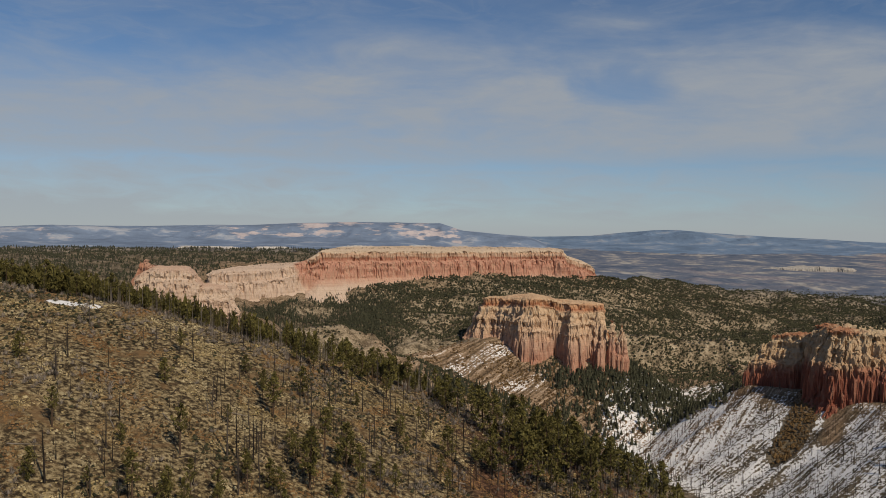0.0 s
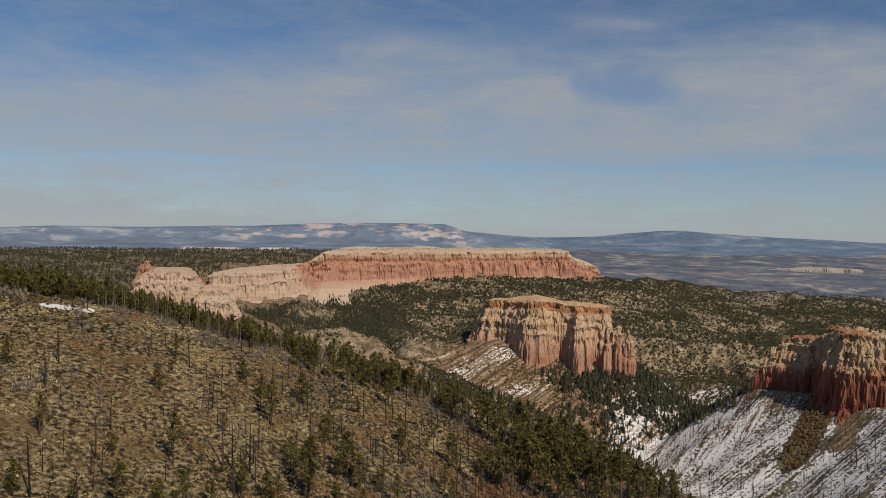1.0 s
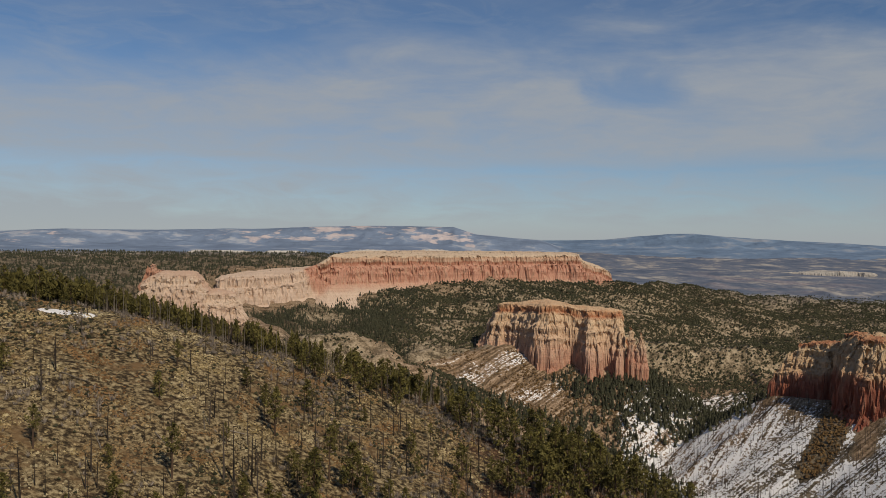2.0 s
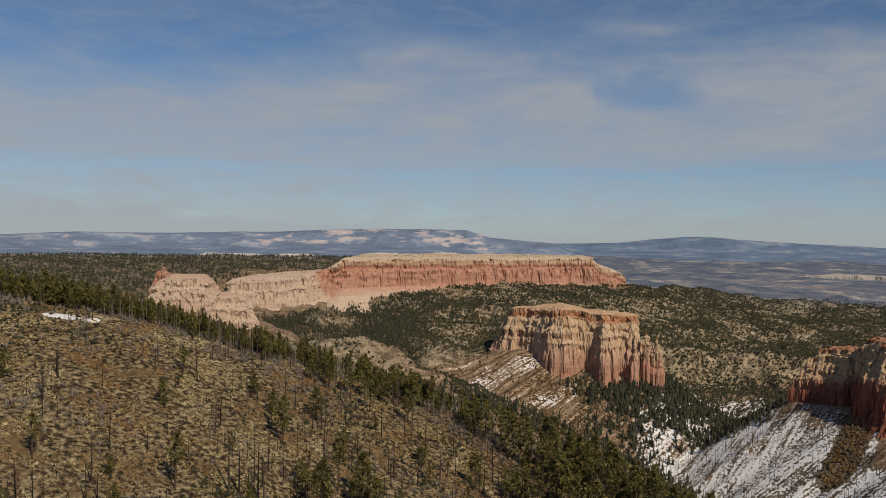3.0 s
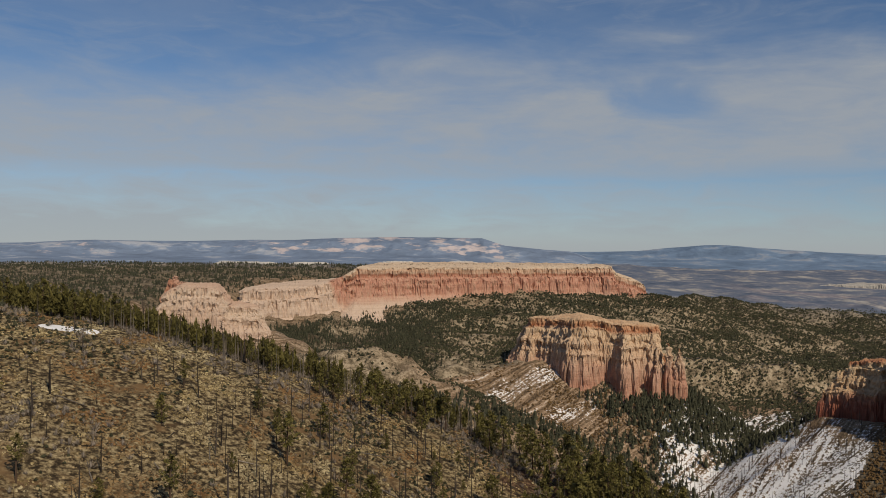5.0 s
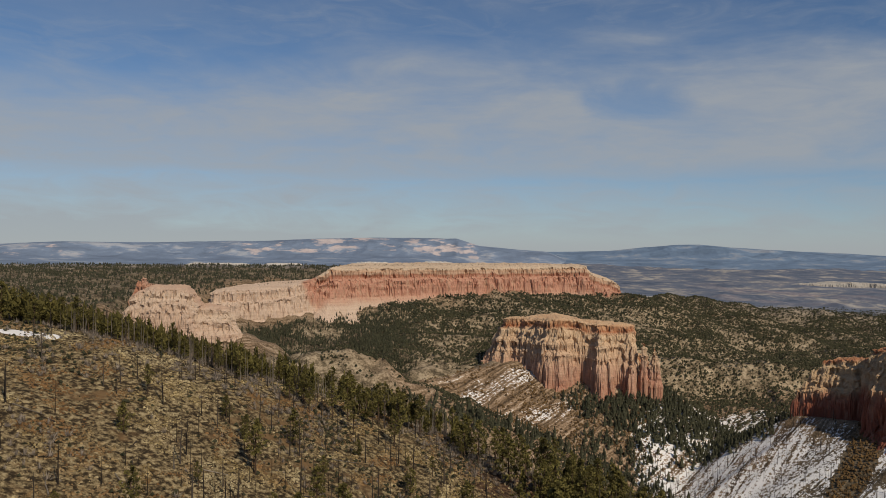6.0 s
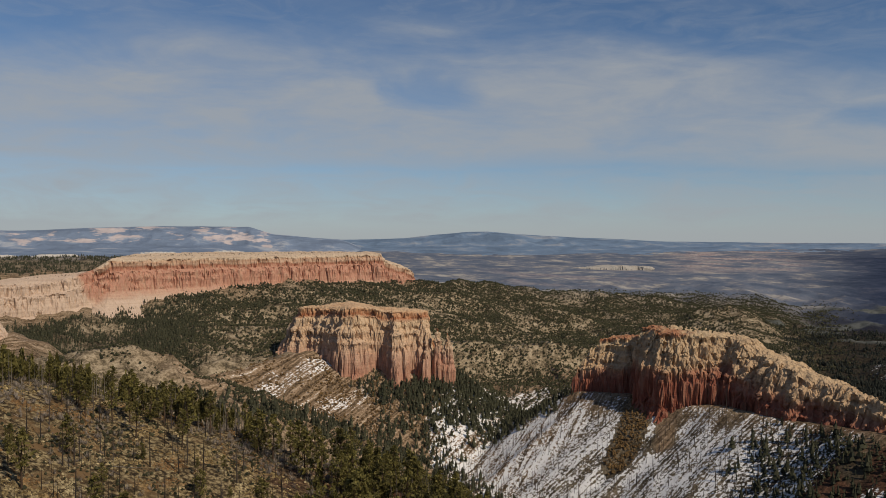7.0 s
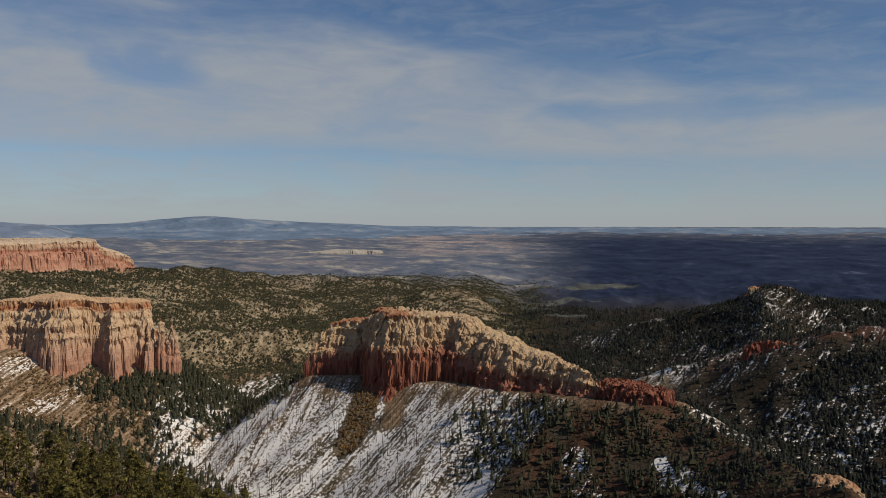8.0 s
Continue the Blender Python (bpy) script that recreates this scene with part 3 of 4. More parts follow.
def formation(name, ring, cell, drop, top, wall, upper, flute, mat, label, seed, group="", split=0.86, tilt=None):
    """A rock standing out of the ground. From the outline inwards a steep wall rises first, cut by shallow flutes, then the upper
    slopes, cut by deeper ones into spurs and turrets; ledges and knobs roughen the faces."""
    xs, ys = [p[0] for p in ring], [p[1] for p in ring]
    gx = np.arange(min(xs) - 25, max(xs) + 25, cell)
    gy = np.arange(min(ys) - 25, max(ys) + 25, cell)
    X, Y = np.meshgrid(gx, gy, indexing="ij")
    wx, wy = X + fbm(X, Y, 30, 2, seed + 40) * 5, Y + fbm(X, Y, 30, 2, seed + 41) * 5
    d0 = inside_of(wx, wy, ring)
    closed = list(ring) + [ring[0]]
    run = np.concatenate([[0], np.cumsum([math.dist(a, b) for a, b in zip(closed, closed[1:])])])
    S = np.interp(to_line(wx, wy, closed)[1] * len(ring), np.arange(len(run)), run)      # metres along the outline
    amp_wall, amp_up, size, crag = flute
    rib = billow(S, 0.5 * d0, size, 1, seed) - 0.42
    rib2 = billow(S + 31, 0.5 * d0, size * 0.45, 1, seed + 6) - 0.42
    rib3 = billow(S - 11, 0.3 * d0, size * 0.2, 2, seed + 8) - 0.42
    bold = 0.25 + 1.5 * vnoise(X / 42, Y / 42, seed + 30)
    alcove = fbm(X, Y, 52, 2, seed + 33)
    shape = (1.3 * rib + 1.0 * rib2) * bold + 0.6 * rib3 + 0.5 * alcove
    # the upper slopes are crumbled spurs, ledges and knobs
    spur = 1.3 * (billow(S + 57, 0.4 * d0, size * 0.42, 2, seed + 20) - 0.42) + 0.45 * (billow(X - 7, Y + 3, 4.2, 2, seed + 22) - 0.42) + 0.35 * fbm(X, Y, 20, 3, seed + 24)
    dw, du = d0 + amp_wall * shape, d0 + amp_wall * (0.4 * rib * bold + 0.4 * alcove) + amp_up * spur
    T = top(X, Y)
    f = np.interp(dw, [p[0] for p in wall], [p[1] for p in wall]) + np.interp(du, [p[0] for p in upper], [p[1] for p in upper])
    towers = ridged(X - 9, Y + 23, size * 0.32, 3, seed + 15) - 0.60
    Z = T - drop * (1 - f) + fbm(X, Y, 12, 4, seed + 3) * 1.4 * step(0.9, 1.0, f) + crag * (towers * step(0.5, 0.85, f) * (1.2 - 0.55 * step(0.96, 1.0, f)))
    Z = Z + fbm(X, Y, 2.6, 2, seed + 5) * 0.7
    G = ground_z(X, Y)
    off = dw < wall[0][0] + 1
    Z = np.where(off, G - 10, Z)
    keep = (Z > G - 6)
    idx = np.arange(X.size).reshape(X.shape)
    quad = np.stack([idx[:-1, :-1], idx[1:, :-1], idx[1:, 1:], idx[:-1, 1:]], -1)
    any_in = keep[:-1, :-1] | keep[1:, :-1] | keep[1:, 1:] | keep[:-1, 1:]
    quad = quad[any_in]
    gxd, gyd = np.gradient(Z, cell)
    steep = np.hypot(gxd, gyd)
    out = step(0.8, 2.5, steep) * np.where(off, 0, 1)
    bed = 1.25 * (1.6 * (2 * vnoise(Z / 3.3, 0.02 * (X + Y), seed + 60) - 1) + 1.5 * (2 * vnoise((X - Y) / 2.8, Z / 3.4, seed + 61) - 1) + 1.0 * (2 * vnoise((X + Y) / 1.7, Z / 4.5, seed + 62) - 1) + 1.2 * (2 * vnoise((X - Y) / 6, Z / 9, seed + 63) - 1))
    crack = step(0.17, 0.02, np.abs(2 * vnoise(S / (0.42 * size), Z / 70, seed + 64) - 1)) * vnoise(S / 23, Z / 16, seed + 65)
    pits = step(0.62, 0.80, vnoise(S / 3.2, Z / 2.6, seed + 66))
    bed = bed * np.where(f > 0.56, 1.0, 0.45) - 4.5 * crack - 1.6 * pits * step(0.5, 0.6, f)
    V = np.stack([X - out * bed * gxd / (steep + 1e-6), Y - out * bed * gyd / (steep + 1e-6), Z], -1).reshape(-1, 3)
    layer = np.clip((Z - (T - drop * 0.75)) / (drop * 0.75) + (tilt(X) if tilt else 0), 0, 1.1).ravel()
    root = new(name)
    mid = layer[quad].mean(1)
    for part_name, lo, hi in (("cliff_face", -1, split), ("rim_cap", split, 2)):
        q = quad[(mid >= lo) & (mid < hi)]
        if len(q) == 0:
            continue
        if len(q) < 40000:
            q = largest(q, X.size)
        used, inverse = np.unique(q, return_inverse=True)
        me = mesh_from(part_name, V[used], inverse.reshape(-1, 4), mat)
        give(me, "layer", layer[used])
        new(part_name, me).parent = root
    return tagged(root, label, "rock formation", group)


def fin_crest(y):
    return np.interp(y, [600, 640, 690, 698, 724, 752, 760, 790, 832, 862, 868, 905, 940], [135, 140, 146, 150, 154, 159, 167, 169, 171, 170, 161, 155, 148])


formation("sandstone_butte", BUTTE, 0.75, 105, lambda x, y: np.where(x > 203, np.interp(x, [203, 207], [174, 139]), 177 + 3 * np.exp(-((x - 110) / 18) ** 2) - 2.5 * step(140, 148, x) - 0.03 * np.abs(x - 125)),
          [(-12, 0), (0, 0.28), (1.5, 0.40), (3, 0.50)], [(2, 0), (3.5, 0.09), (6.5, 0.17), (7.5, 0.24), (11, 0.32), (12, 0.38), (14.5, 0.41), (15.5, 0.48), (19, 0.50)], (6.0, 3.4, 19, 3), M_BUTTE,
          "flat-topped orange and cream sandstone butte with fluted cliffs on scree", 11, split=0.9)
formation("long_mesa", MESA, 1.1, 80, lambda x, y: np.interp(x, [-360, -336, -300, -250, -212, -190, 221, 227, 262, 294, 302], [194, 199, 201, 203, 213, 229, 229, 218, 207, 193, 180]) + 0.015 * np.maximum(y - 1500, 0),
          [(-45, 0), (-22, 0.20), (-4, 0.40), (0, 0.46), (2, 0.62), (4, 0.74)], [(2, 0), (9, 0.06), (10.5, 0.18), (12.5, 0.23), (20, 0.26)], (3.4, 3.5, 18, 3), M_MESA,
          "long mesa with a cream rim and pink fluted cliffs", 23, split=0.9, tilt=lambda x: -1.05 * step(-200, -240, x))
formation("pale_promontory", LUMP, 1.0, 80, lambda x, y: np.interp(x + 0.27 * (y - 1000), [-400, -372, -345, -304, -296, -288, -256, -244], [188, 202, 213, 212, 206, 191, 189, 180]),
          [(-14, 0), (0, 0.28), (4, 0.46), (6, 0.60)], [(5, 0), (10, 0.10), (12, 0.18), (18, 0.26), (20, 0.36), (28, 0.40)], (3, 3, 14, 2), M_LUMP,
          "pale pink limestone promontory at the edge of a wooded plateau", 31, split=0.95)
formation("rock_fin", FIN, 0.65, 90, lambda x, y: fin_crest(y),
          [(-12, 0), (0, 0.26), (1.2, 0.42), (2.4, 0.54)], [(2, 0), (3.5, 0.08), (7.5, 0.15), (8.5, 0.20), (13.5, 0.28), (14.5, 0.34), (19, 0.38), (20, 0.43), (25, 0.46)], (5.0, 4.6, 17, 5), M_FIN,
          "ragged rock fin with tan turrets over dark red cliffs", 47, split=0.82, tilt=lambda x: -0.07 - 0.30 * step(375, 460, x))
formation("red_crest", RED_CREST, 0.6, 60, lambda x, y: 128 + 0.05 * (y - 560) + 0 * x,
          [(-10, 0), (0, 0.4), (2, 0.62)], [(0, 0), (4, 0.2), (8, 0.38)], (3, 5, 10, 12), M_RED, "low crest of dark red hoodoos", 53, split=3)
formation("red_spur", [(-414, 1132), (-400, 1120), (-375, 1098), (-340, 1080), (-335, 1092), (-370, 1113), (-404, 1140)], 0.8, 34, lambda x, y: np.interp(x, [-412, -402, -392, -340], [221, 219, 212, 209]),
          [(-8, 0), (0, 0.4), (2, 0.7)], [(1, 0), (4, 0.2), (6, 0.3)], (2, 2, 10, 4), M_SPUR, "thin red rock spur above the promontory", 57, split=3)
formation("small_butte", [(392, 340), (412, 336), (432, 350), (436, 370), (420, 382), (400, 370)], 0.5, 26, lambda x, y: 119 + 0.03 * (x - 412),
          [(-8, 0), (0, 0.25), (2, 0.55)], [(1, 0), (4, 0.3), (9, 0.45)], (2, 2, 8, 3), M_FIN, "tan layered rock knob on a brown ridge", 59, split=3)


def spire(x, y, radius, top, mat, label, seed):
    ring = [(x + radius * math.cos(t), y + radius * math.sin(t)) for t in np.linspace(0, 2 * math.pi, 9)[:-1]]
    formation("rock_spire", ring, 0.5, 55, lambda u, v: top + 0 * u, [(-5, 0), (-2, 0.35), (0, 0.6)], [(0, 0), (radius * 0.5, 0.25), (radius, 0.4)], (0.8, 0.5, 5, 2), mat, label, seed, "spires beside the butte", split=3)


spire(211, 1030, 4.5, 156, M_BUTTE, "slender cream rock spire beside the butte", 61)
spire(220, 1034, 5.5, 150, M_BUTTE, "short orange rock spire beside the butte", 62)
formation("pale_cliff", [(1010, 2690), (1080, 2660), (1150, 2640), (1230, 2650), (1300, 2630), (1320, 2680), (1200, 2760), (1060, 2760)], 2.5, 60, lambda x, y: 164 - 0.06 * np.abs(x - 1200) + 5 * fbm(x, y, 60, 3, 68),
          [(-40, 0), (0, 0.55), (8, 0.85)], [(4, 0), (12, 0.15)], (14, 8, 70, 5), M_GREY, "low pale cream cliff standing on the plain", 67, split=3)
for i, (x, y, w, top) in enumerate(((-640, 2285, 120, 213), (-470, 2290, 80, 214), (-230, 2320, 70, 219), (-60, 2300, 60, 222))):
    formation("pale_ridge", [(x - w, y + 20), (x - w * 0.4, y - 14), (x + w * 0.5, y - 10), (x + w, y + 16), (x, y + 60)], 3.0, 40, lambda u, v: top + 0 * u,
              [(-20, 0), (0, 0.5), (10, 0.8)], [(5, 0), (18, 0.2)], (6, 4, 30, 4), M_PALE, "low pale ridge beyond the wooded plateau", 90 + i, "pale ridges beyond the plateau", split=3)


for label, ring, top in (("small tan outcrop on the top of a wooded hill", [(1004, 898), (1014, 880), (1034, 868), (1052, 848), (1062, 858), (1044, 884), (1020, 906)], 165),
                         ("low rust-red outcrop along a dark ridge", [(700, 646), (712, 626), (728, 606), (738, 612), (724, 634), (708, 654)], 140),
                         ("low rust-red outcrop along a dark ridge", [(748, 582), (762, 558), (776, 534), (786, 540), (772, 566), (756, 590)], 146),
                         ("low rust-red outcrop on a snowy slope", [(846, 1046), (858, 1030), (872, 1018), (880, 1026), (866, 1042)], 90)):
    formation("rock_outcrop", ring, 1.2, 24, lambda x, y: top + 3 * fbm(x, y, 16, 3, 97), [(-6, 0), (0, 0.4), (2, 0.65)], [(1, 0), (5, 0.3)], (2.5, 2.5, 9, 4), M_FIN if "tan" in label else M_RED, label, 95, "outcrops on the east slopes", split=3)


# ---- far ranges ----
def range_material(name, body, pale, cliff):
    m, t, b = material(name)
    k = Nodes(t)
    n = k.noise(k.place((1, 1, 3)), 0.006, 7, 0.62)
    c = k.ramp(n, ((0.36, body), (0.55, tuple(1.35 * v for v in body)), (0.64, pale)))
    scar = k.noise(k.place((0.8, 0.3, 3.0)), 0.010, 6, 0.62)
    c = k.mix(k.band(k.math("ADD", scar, k.math("SUBTRACT", k.attr("cliff"), 1.0)), 0.40, 0.50), c, cliff)
    k.put(b.inputs["Base Color"], c)
    k.bump(b, n, 0.7, 30)
    return m


def far_range(name, az0, az1, near_r, far_r, crest, scars, mat, label, seed):
    a, r = np.arange(az0, az1, 0.07), np.linspace(near_r, far_r, 46)
    A, R = np.meshgrid(a, r, indexing="ij")
    x, y = R * np.sin(np.radians(A)), R * np.cos(np.radians(A))
    top = EYE + far_r / 1485.0 * np.interp(A, [c[0] for c in crest], [c[1] for c in crest]) + fbm(x, y, 260, 4, seed) * 5
    u = (R - near_r) / (far_r - near_r)
    base = ground_z(x, y) - 12
    gully = ridged(x, y, 300, 4, seed + 7) - 0.6
    top = base + (top - base) * step(0, 2.5, A - az0) * step(0, 2.5, az1 - A)
    z = base + np.maximum(top - base, 0) * (0.42 * u ** 0.8 + 0.58 * step(0.62, 0.95, u + 0.22 * gully)) + gully * 14 * u * (1 - u)
    me = mesh_from(name, np.stack([x, y, z], -1).reshape(-1, 3), grid_faces(len(a), len(r))[:, ::-1], mat, True)
    give(me, "cliff", np.interp(A, [c[0] for c in scars], [c[1] for c in scars]) * step(0.60, 0.70, u) * step(0.99, 0.93, u))
    return tagged(new(name, me), label, "mountain", kind="structure")


# blue distance haze is mixed into the slope, snow and cliff colours
M_RANGE = range_material("hazed_wooded_slopes", (0.15, 0.195, 0.27), (0.38, 0.41, 0.46), (0.55, 0.48, 0.47))
M_HAZE_BLUE = range_material("hazed_blue_slopes", (0.125, 0.18, 0.26), (0.28, 0.32, 0.38), (0.34, 0.34, 0.36))
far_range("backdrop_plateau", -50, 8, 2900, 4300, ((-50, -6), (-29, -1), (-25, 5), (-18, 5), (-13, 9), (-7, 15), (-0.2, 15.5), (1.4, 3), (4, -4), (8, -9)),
          ((-50, 0.4), (-26, 0.80), (-24, 0.84), (-20, 0.6), (-15, 0.86), (-9, 0.90), (-4, 0.90), (-1, 0.91), (1.2, 0.90), (1.8, 0.3), (8, 0)), M_RANGE, "distant plateau with pink cliffs and snow, blue-grey haze in its colour", 71)
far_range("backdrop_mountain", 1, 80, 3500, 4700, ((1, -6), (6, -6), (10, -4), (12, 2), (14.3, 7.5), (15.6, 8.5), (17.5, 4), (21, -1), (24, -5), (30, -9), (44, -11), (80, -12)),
          ((1, 0.0), (80, 0.0)), M_HAZE_BLUE, "distant wooded mountain beyond the plain, blue haze in its colour", 83)


# ---- plants ----
rng = np.random.default_rng(5)


def part(name, me, parent, label=""):
    ob = new(name, me)
    ob.parent = parent
    return tagged(ob, label)


def tube(points, radii, sides=6):
    """Verts and quads of a bent tapered stem."""
    v, f = [], []
    for i, (p, r) in enumerate(zip(points, radii)):
        for k in range(sides):
            t = 2 * math.pi * k / sides
            v.append((p[0] + r * math.cos(t), p[1] + r * math.sin(t), p[2]))
        if i:
            a, b = (i - 1) * sides, i * sides
            for k in range(sides):
                n = (k + 1) % sides
                f.append((a + k, a + n, b + n, b + k))
    return v, f


def limb(a, b, r0, r1, sides=4):
    a, b = Vector(a), Vector(b)
    d = (b - a).normalized()
    u = d.orthogonal().normalized()
    w = d.cross(u)
    v = [tuple(p + (u * math.cos(2 * math.pi * k / sides) + w * math.sin(2 * math.pi * k / sides)) * r) for p, r in ((a, r0), (b, r1)) for k in range(sides)]
    f = [(k, (k + 1) % sides, sides + (k + 1) % sides, sides + k) for k in range(sides)]
    return v, f


def joined(pieces):
    v, f = [], []
    for pv, pf in pieces:
        n = len(v)
        v += pv
        f += [tuple(i + n for i in q) for q in pf]
    return v, f


def stem_points(rnd, height, lean):
    a = rnd.uniform(0, 6.28)
    return [(lean * height * (t ** 1.4) * math.cos(a) + rnd.uniform(-.06, .06), lean * height * (t ** 1.4) * math.sin(a) + rnd.uniform(-.06, .06), -0.6 + (height + 0.6) * t) for t in (0, .15, .35, .55, .75, .9, 1.0)]


def pine(seed, height, crown_from, spread, full):
    """A ponderosa pine: straight trunk, drooping limbs, ragged tiers of needle sprays."""
    rnd = random.Random(seed)
    root = new("pine_tree")
    pts = stem_points(rnd, height, 0.02)
    stems = [tube(pts, [0.34 * height / 18 * k for k in (1.15, 1.0, .85, .66, .45, .22, .05)])]
    tris, vs = [], []
    n_limb = int(full * 34)
    for i in range(n_limb):
        t = crown_from + (1 - crown_from) * (i + rnd.random()) / n_limb
        z = height * t
        u = (t - crown_from) / (1 - crown_from)
        reach = spread * (0.35 + 0.75 * math.sin(math.pi * min(1, 0.22 + 0.80 * u))) * rnd.uniform(0.55, 1.15)
        if u > 0.85:
            reach *= 0.55
        a = rnd.uniform(0, 6.28)
        end = (reach * math.cos(a), reach * math.sin(a), z + reach * rnd.uniform(-0.25, 0.30))
        stems.append(limb((0, 0, z), end, 0.07, 0.02, 3))
        for j in range(int(11 * full) + 3):
            q = rnd.uniform(0.35, 1.08)
            c = Vector((end[0] * q, end[1] * q, z + (end[2] - z) * q)) + Vector([rnd.gauss(0, 0.32) for _ in range(3)])
            size = rnd.uniform(0.6, 1.25)
            d1 = Vector([rnd.gauss(0, 1) for _ in range(3)]).normalized() * size
            d2 = Vector([rnd.gauss(0, 1) for _ in range(3)]).normalized() * size * 0.8
            n = len(vs)
            vs += [tuple(c - d1 * .6), tuple(c + d1 * .6 + d2 * .3), tuple(c + d2)]
            tris.append((n, n + 1, n + 2))
    part("trunk", mesh_from("trunk", *joined(stems), M_BARK, True), root)
    part("crown", mesh_from("crown", vs, tris, M_NEEDLE), root)
    return root


def snag(seed, height, limbs):
    """A fire-killed pine: bare charred trunk with broken stubs of limbs."""
    rnd = random.Random(seed)
    root = new("burned_snag")
    pts = stem_points(rnd, height, rnd.uniform(0.01, 0.06))
    pieces = [tube(pts, [0.25 * height / 14 * k for k in (1.25, 1.0, .86, .7, .5, .34, .12)])]
    big = []
    for i in range(limbs):
        t = rnd.uniform(0.3, 0.97)
        z = height * t
        px, py = (float(np.interp(z, [q[2] for q in pts], [q[k] for q in pts])) for k in (0, 1))
        a, n = rnd.uniform(0, 6.28), rnd.uniform(0.6, 2.9) * (1.2 - t)
        stick = limb((px, py, z), (px + n * math.cos(a), py + n * math.sin(a), z + n * rnd.uniform(-0.1, 0.5)), 0.06, 0.015, 4)
        (big if n > 0.9 and len(big) < 4 else pieces).append(stick)
    part("trunk", mesh_from("trunk", *joined(pieces), M_CHAR, True), root)
    for stick in big:
        part("limb", mesh_from("limb", *stick, M_CHAR, True), root)
    return root


def place(x, y, turn, size, lean=0.0):
    return pose(x, y, float(ground_z(x, y)) - 0.15, lean, 0, turn) @ Matrix.Diagonal((size, size, size, 1))


def plant_all(models, tall, spots, seed, label, category, group):
    """Trees of given heights at the spots (x, y, height); the models themselves take the first spots."""
    rnd = random.Random(seed)
    for i, (x, y, h) in enumerate(spots):
        k = i % len(models)
        m = place(x, y, rnd.uniform(0, 360), h / tall[k], rnd.uniform(-2, 2))
        ob = models[k] if i < len(models) else copy_thing(models[k], Matrix.Identity(4))
        ob.matrix_basis = m
        tagged(ob, label, category, group)


def with_heights(spots, lo, hi):
    return [(float(x), float(y), float(rng.uniform(lo, hi))) for x, y in spots]


def scatter(n, box, dens, seed):
    """n spots in a box, kept with the chance that dens gives."""
    g = np.random.default_rng(seed)
    out = np.zeros((0, 2))
    for _ in range(60):
        x, y = g.uniform(box[0], box[1], n * 2), g.uniform(box[2], box[3], n * 2)
        ok = g.random(n * 2) < dens(x, y)
        out = np.vstack([out, np.stack([x, y], -1)[ok]])
        if len(out) >= n:
            break
    return out[:n]


def crest_y(x):
    return np.interp(x, [-700, -264, -132, -60, 0, 40, 102, 200], [470, 500, 512, 535, 535, 520, 480, 420])


def crest_wood(x, y):
    d = y - crest_y(x)
    left = step(-8, 10, d) * step(95, 30, d) * step(-60, -130, x)
    mid = 0.55 * step(-18, 5, d) * step(60, 25, d) * step(-140, -110, x) * step(25, 0, x)
    flank = step(-80, -40, d) * step(60, 20, d) * step(8, 50, x) * step(215, 150, x) * np.clip(0.55 + 1.6 * fbm(x, y, 22, 2, 25), 0.15, 1)
    return np.maximum.reduce([left, mid, flank])


def open_slope(x, y):
    d = y - crest_y(x)
    return step(10, -15, d) * step(-360, -200, d) * (0.25 + 0.75 * step(-170, -60, x)) * step(130, 60, x)


PINES = ((19, .38, 3.7, 1.1), (16, .28, 3.5, 1.1), (21, .50, 3.2, 1.0), (15, .18, 3.8, 1.2), (18, .48, 2.8, .9), (13, .15, 3.1, 1.1))
pines = [pine(100 + i, *p) for i, p in enumerate(PINES)]
SLOPE_PINES = [(-85, 424, 23), (-58, 372, 27), (-56, 403, 24), (-45, 399, 23), (-115, 312, 22), (-105, 316, 15), (-98, 320, 14), (-88, 330, 11), (-81, 351, 16), (-73, 358, 14), (-112, 359, 22), (-200, 397, 13),
               (-65, 505, 19), (-58, 510, 22), (-43, 521, 18), (-32, 522, 21), (-21, 524, 22), (-49, 517, 18), (-77, 503, 15), (-87, 503, 14)]
YOUNG_PINES = [(-122, 326, 14), (-107, 327, 12), (-99, 331, 16), (-90, 338, 12), (-83, 356, 15), (-68, 356, 13), (-57, 376, 15), (-46, 371, 12), (-131, 310, 11), (-151, 306, 13), (-21, 390, 15), (-38, 394, 17)]
FLANK_PINES = [(19, 433, 22), (27, 444, 25), (34, 437, 25), (45, 455, 26), (51, 437, 25), (61, 436, 24), (74, 451, 25), (80, 445, 27), (91, 446, 25), (102, 452, 22), (110, 456, 21), (10, 511, 23), (19, 510, 22), (3, 520, 21),
               (-4, 537, 18), (70, 465, 26), (60, 476, 26), (41, 481, 24), (33, 491, 25), (25, 497, 24)]
wooded = [(x, y, h * (1 - 0.35 * float(step(-215, -180, x) * step(-60, -95, x)))) for x, y, h in with_heights(scatter(150, (-330, 180, 330, 640), crest_wood, 1), 12, 20)]
flank = with_heights(scatter(38, (22, 128, 468, 548), lambda x, y: np.clip(0.5 + 1.5 * fbm(x, y, 18, 2, 27), 0.1, 1), 8), 19, 26)
loose = with_heights(scatter(66, (-190, 90, 290, 520), open_slope, 2), 8, 18)
plant_all(pines, [p[0] for p in PINES], SLOPE_PINES + YOUNG_PINES + FLANK_PINES + wooded + flank + loose, 3, "green ponderosa pine with a ragged crown on the hillside", "tree", "pines on the near hill")

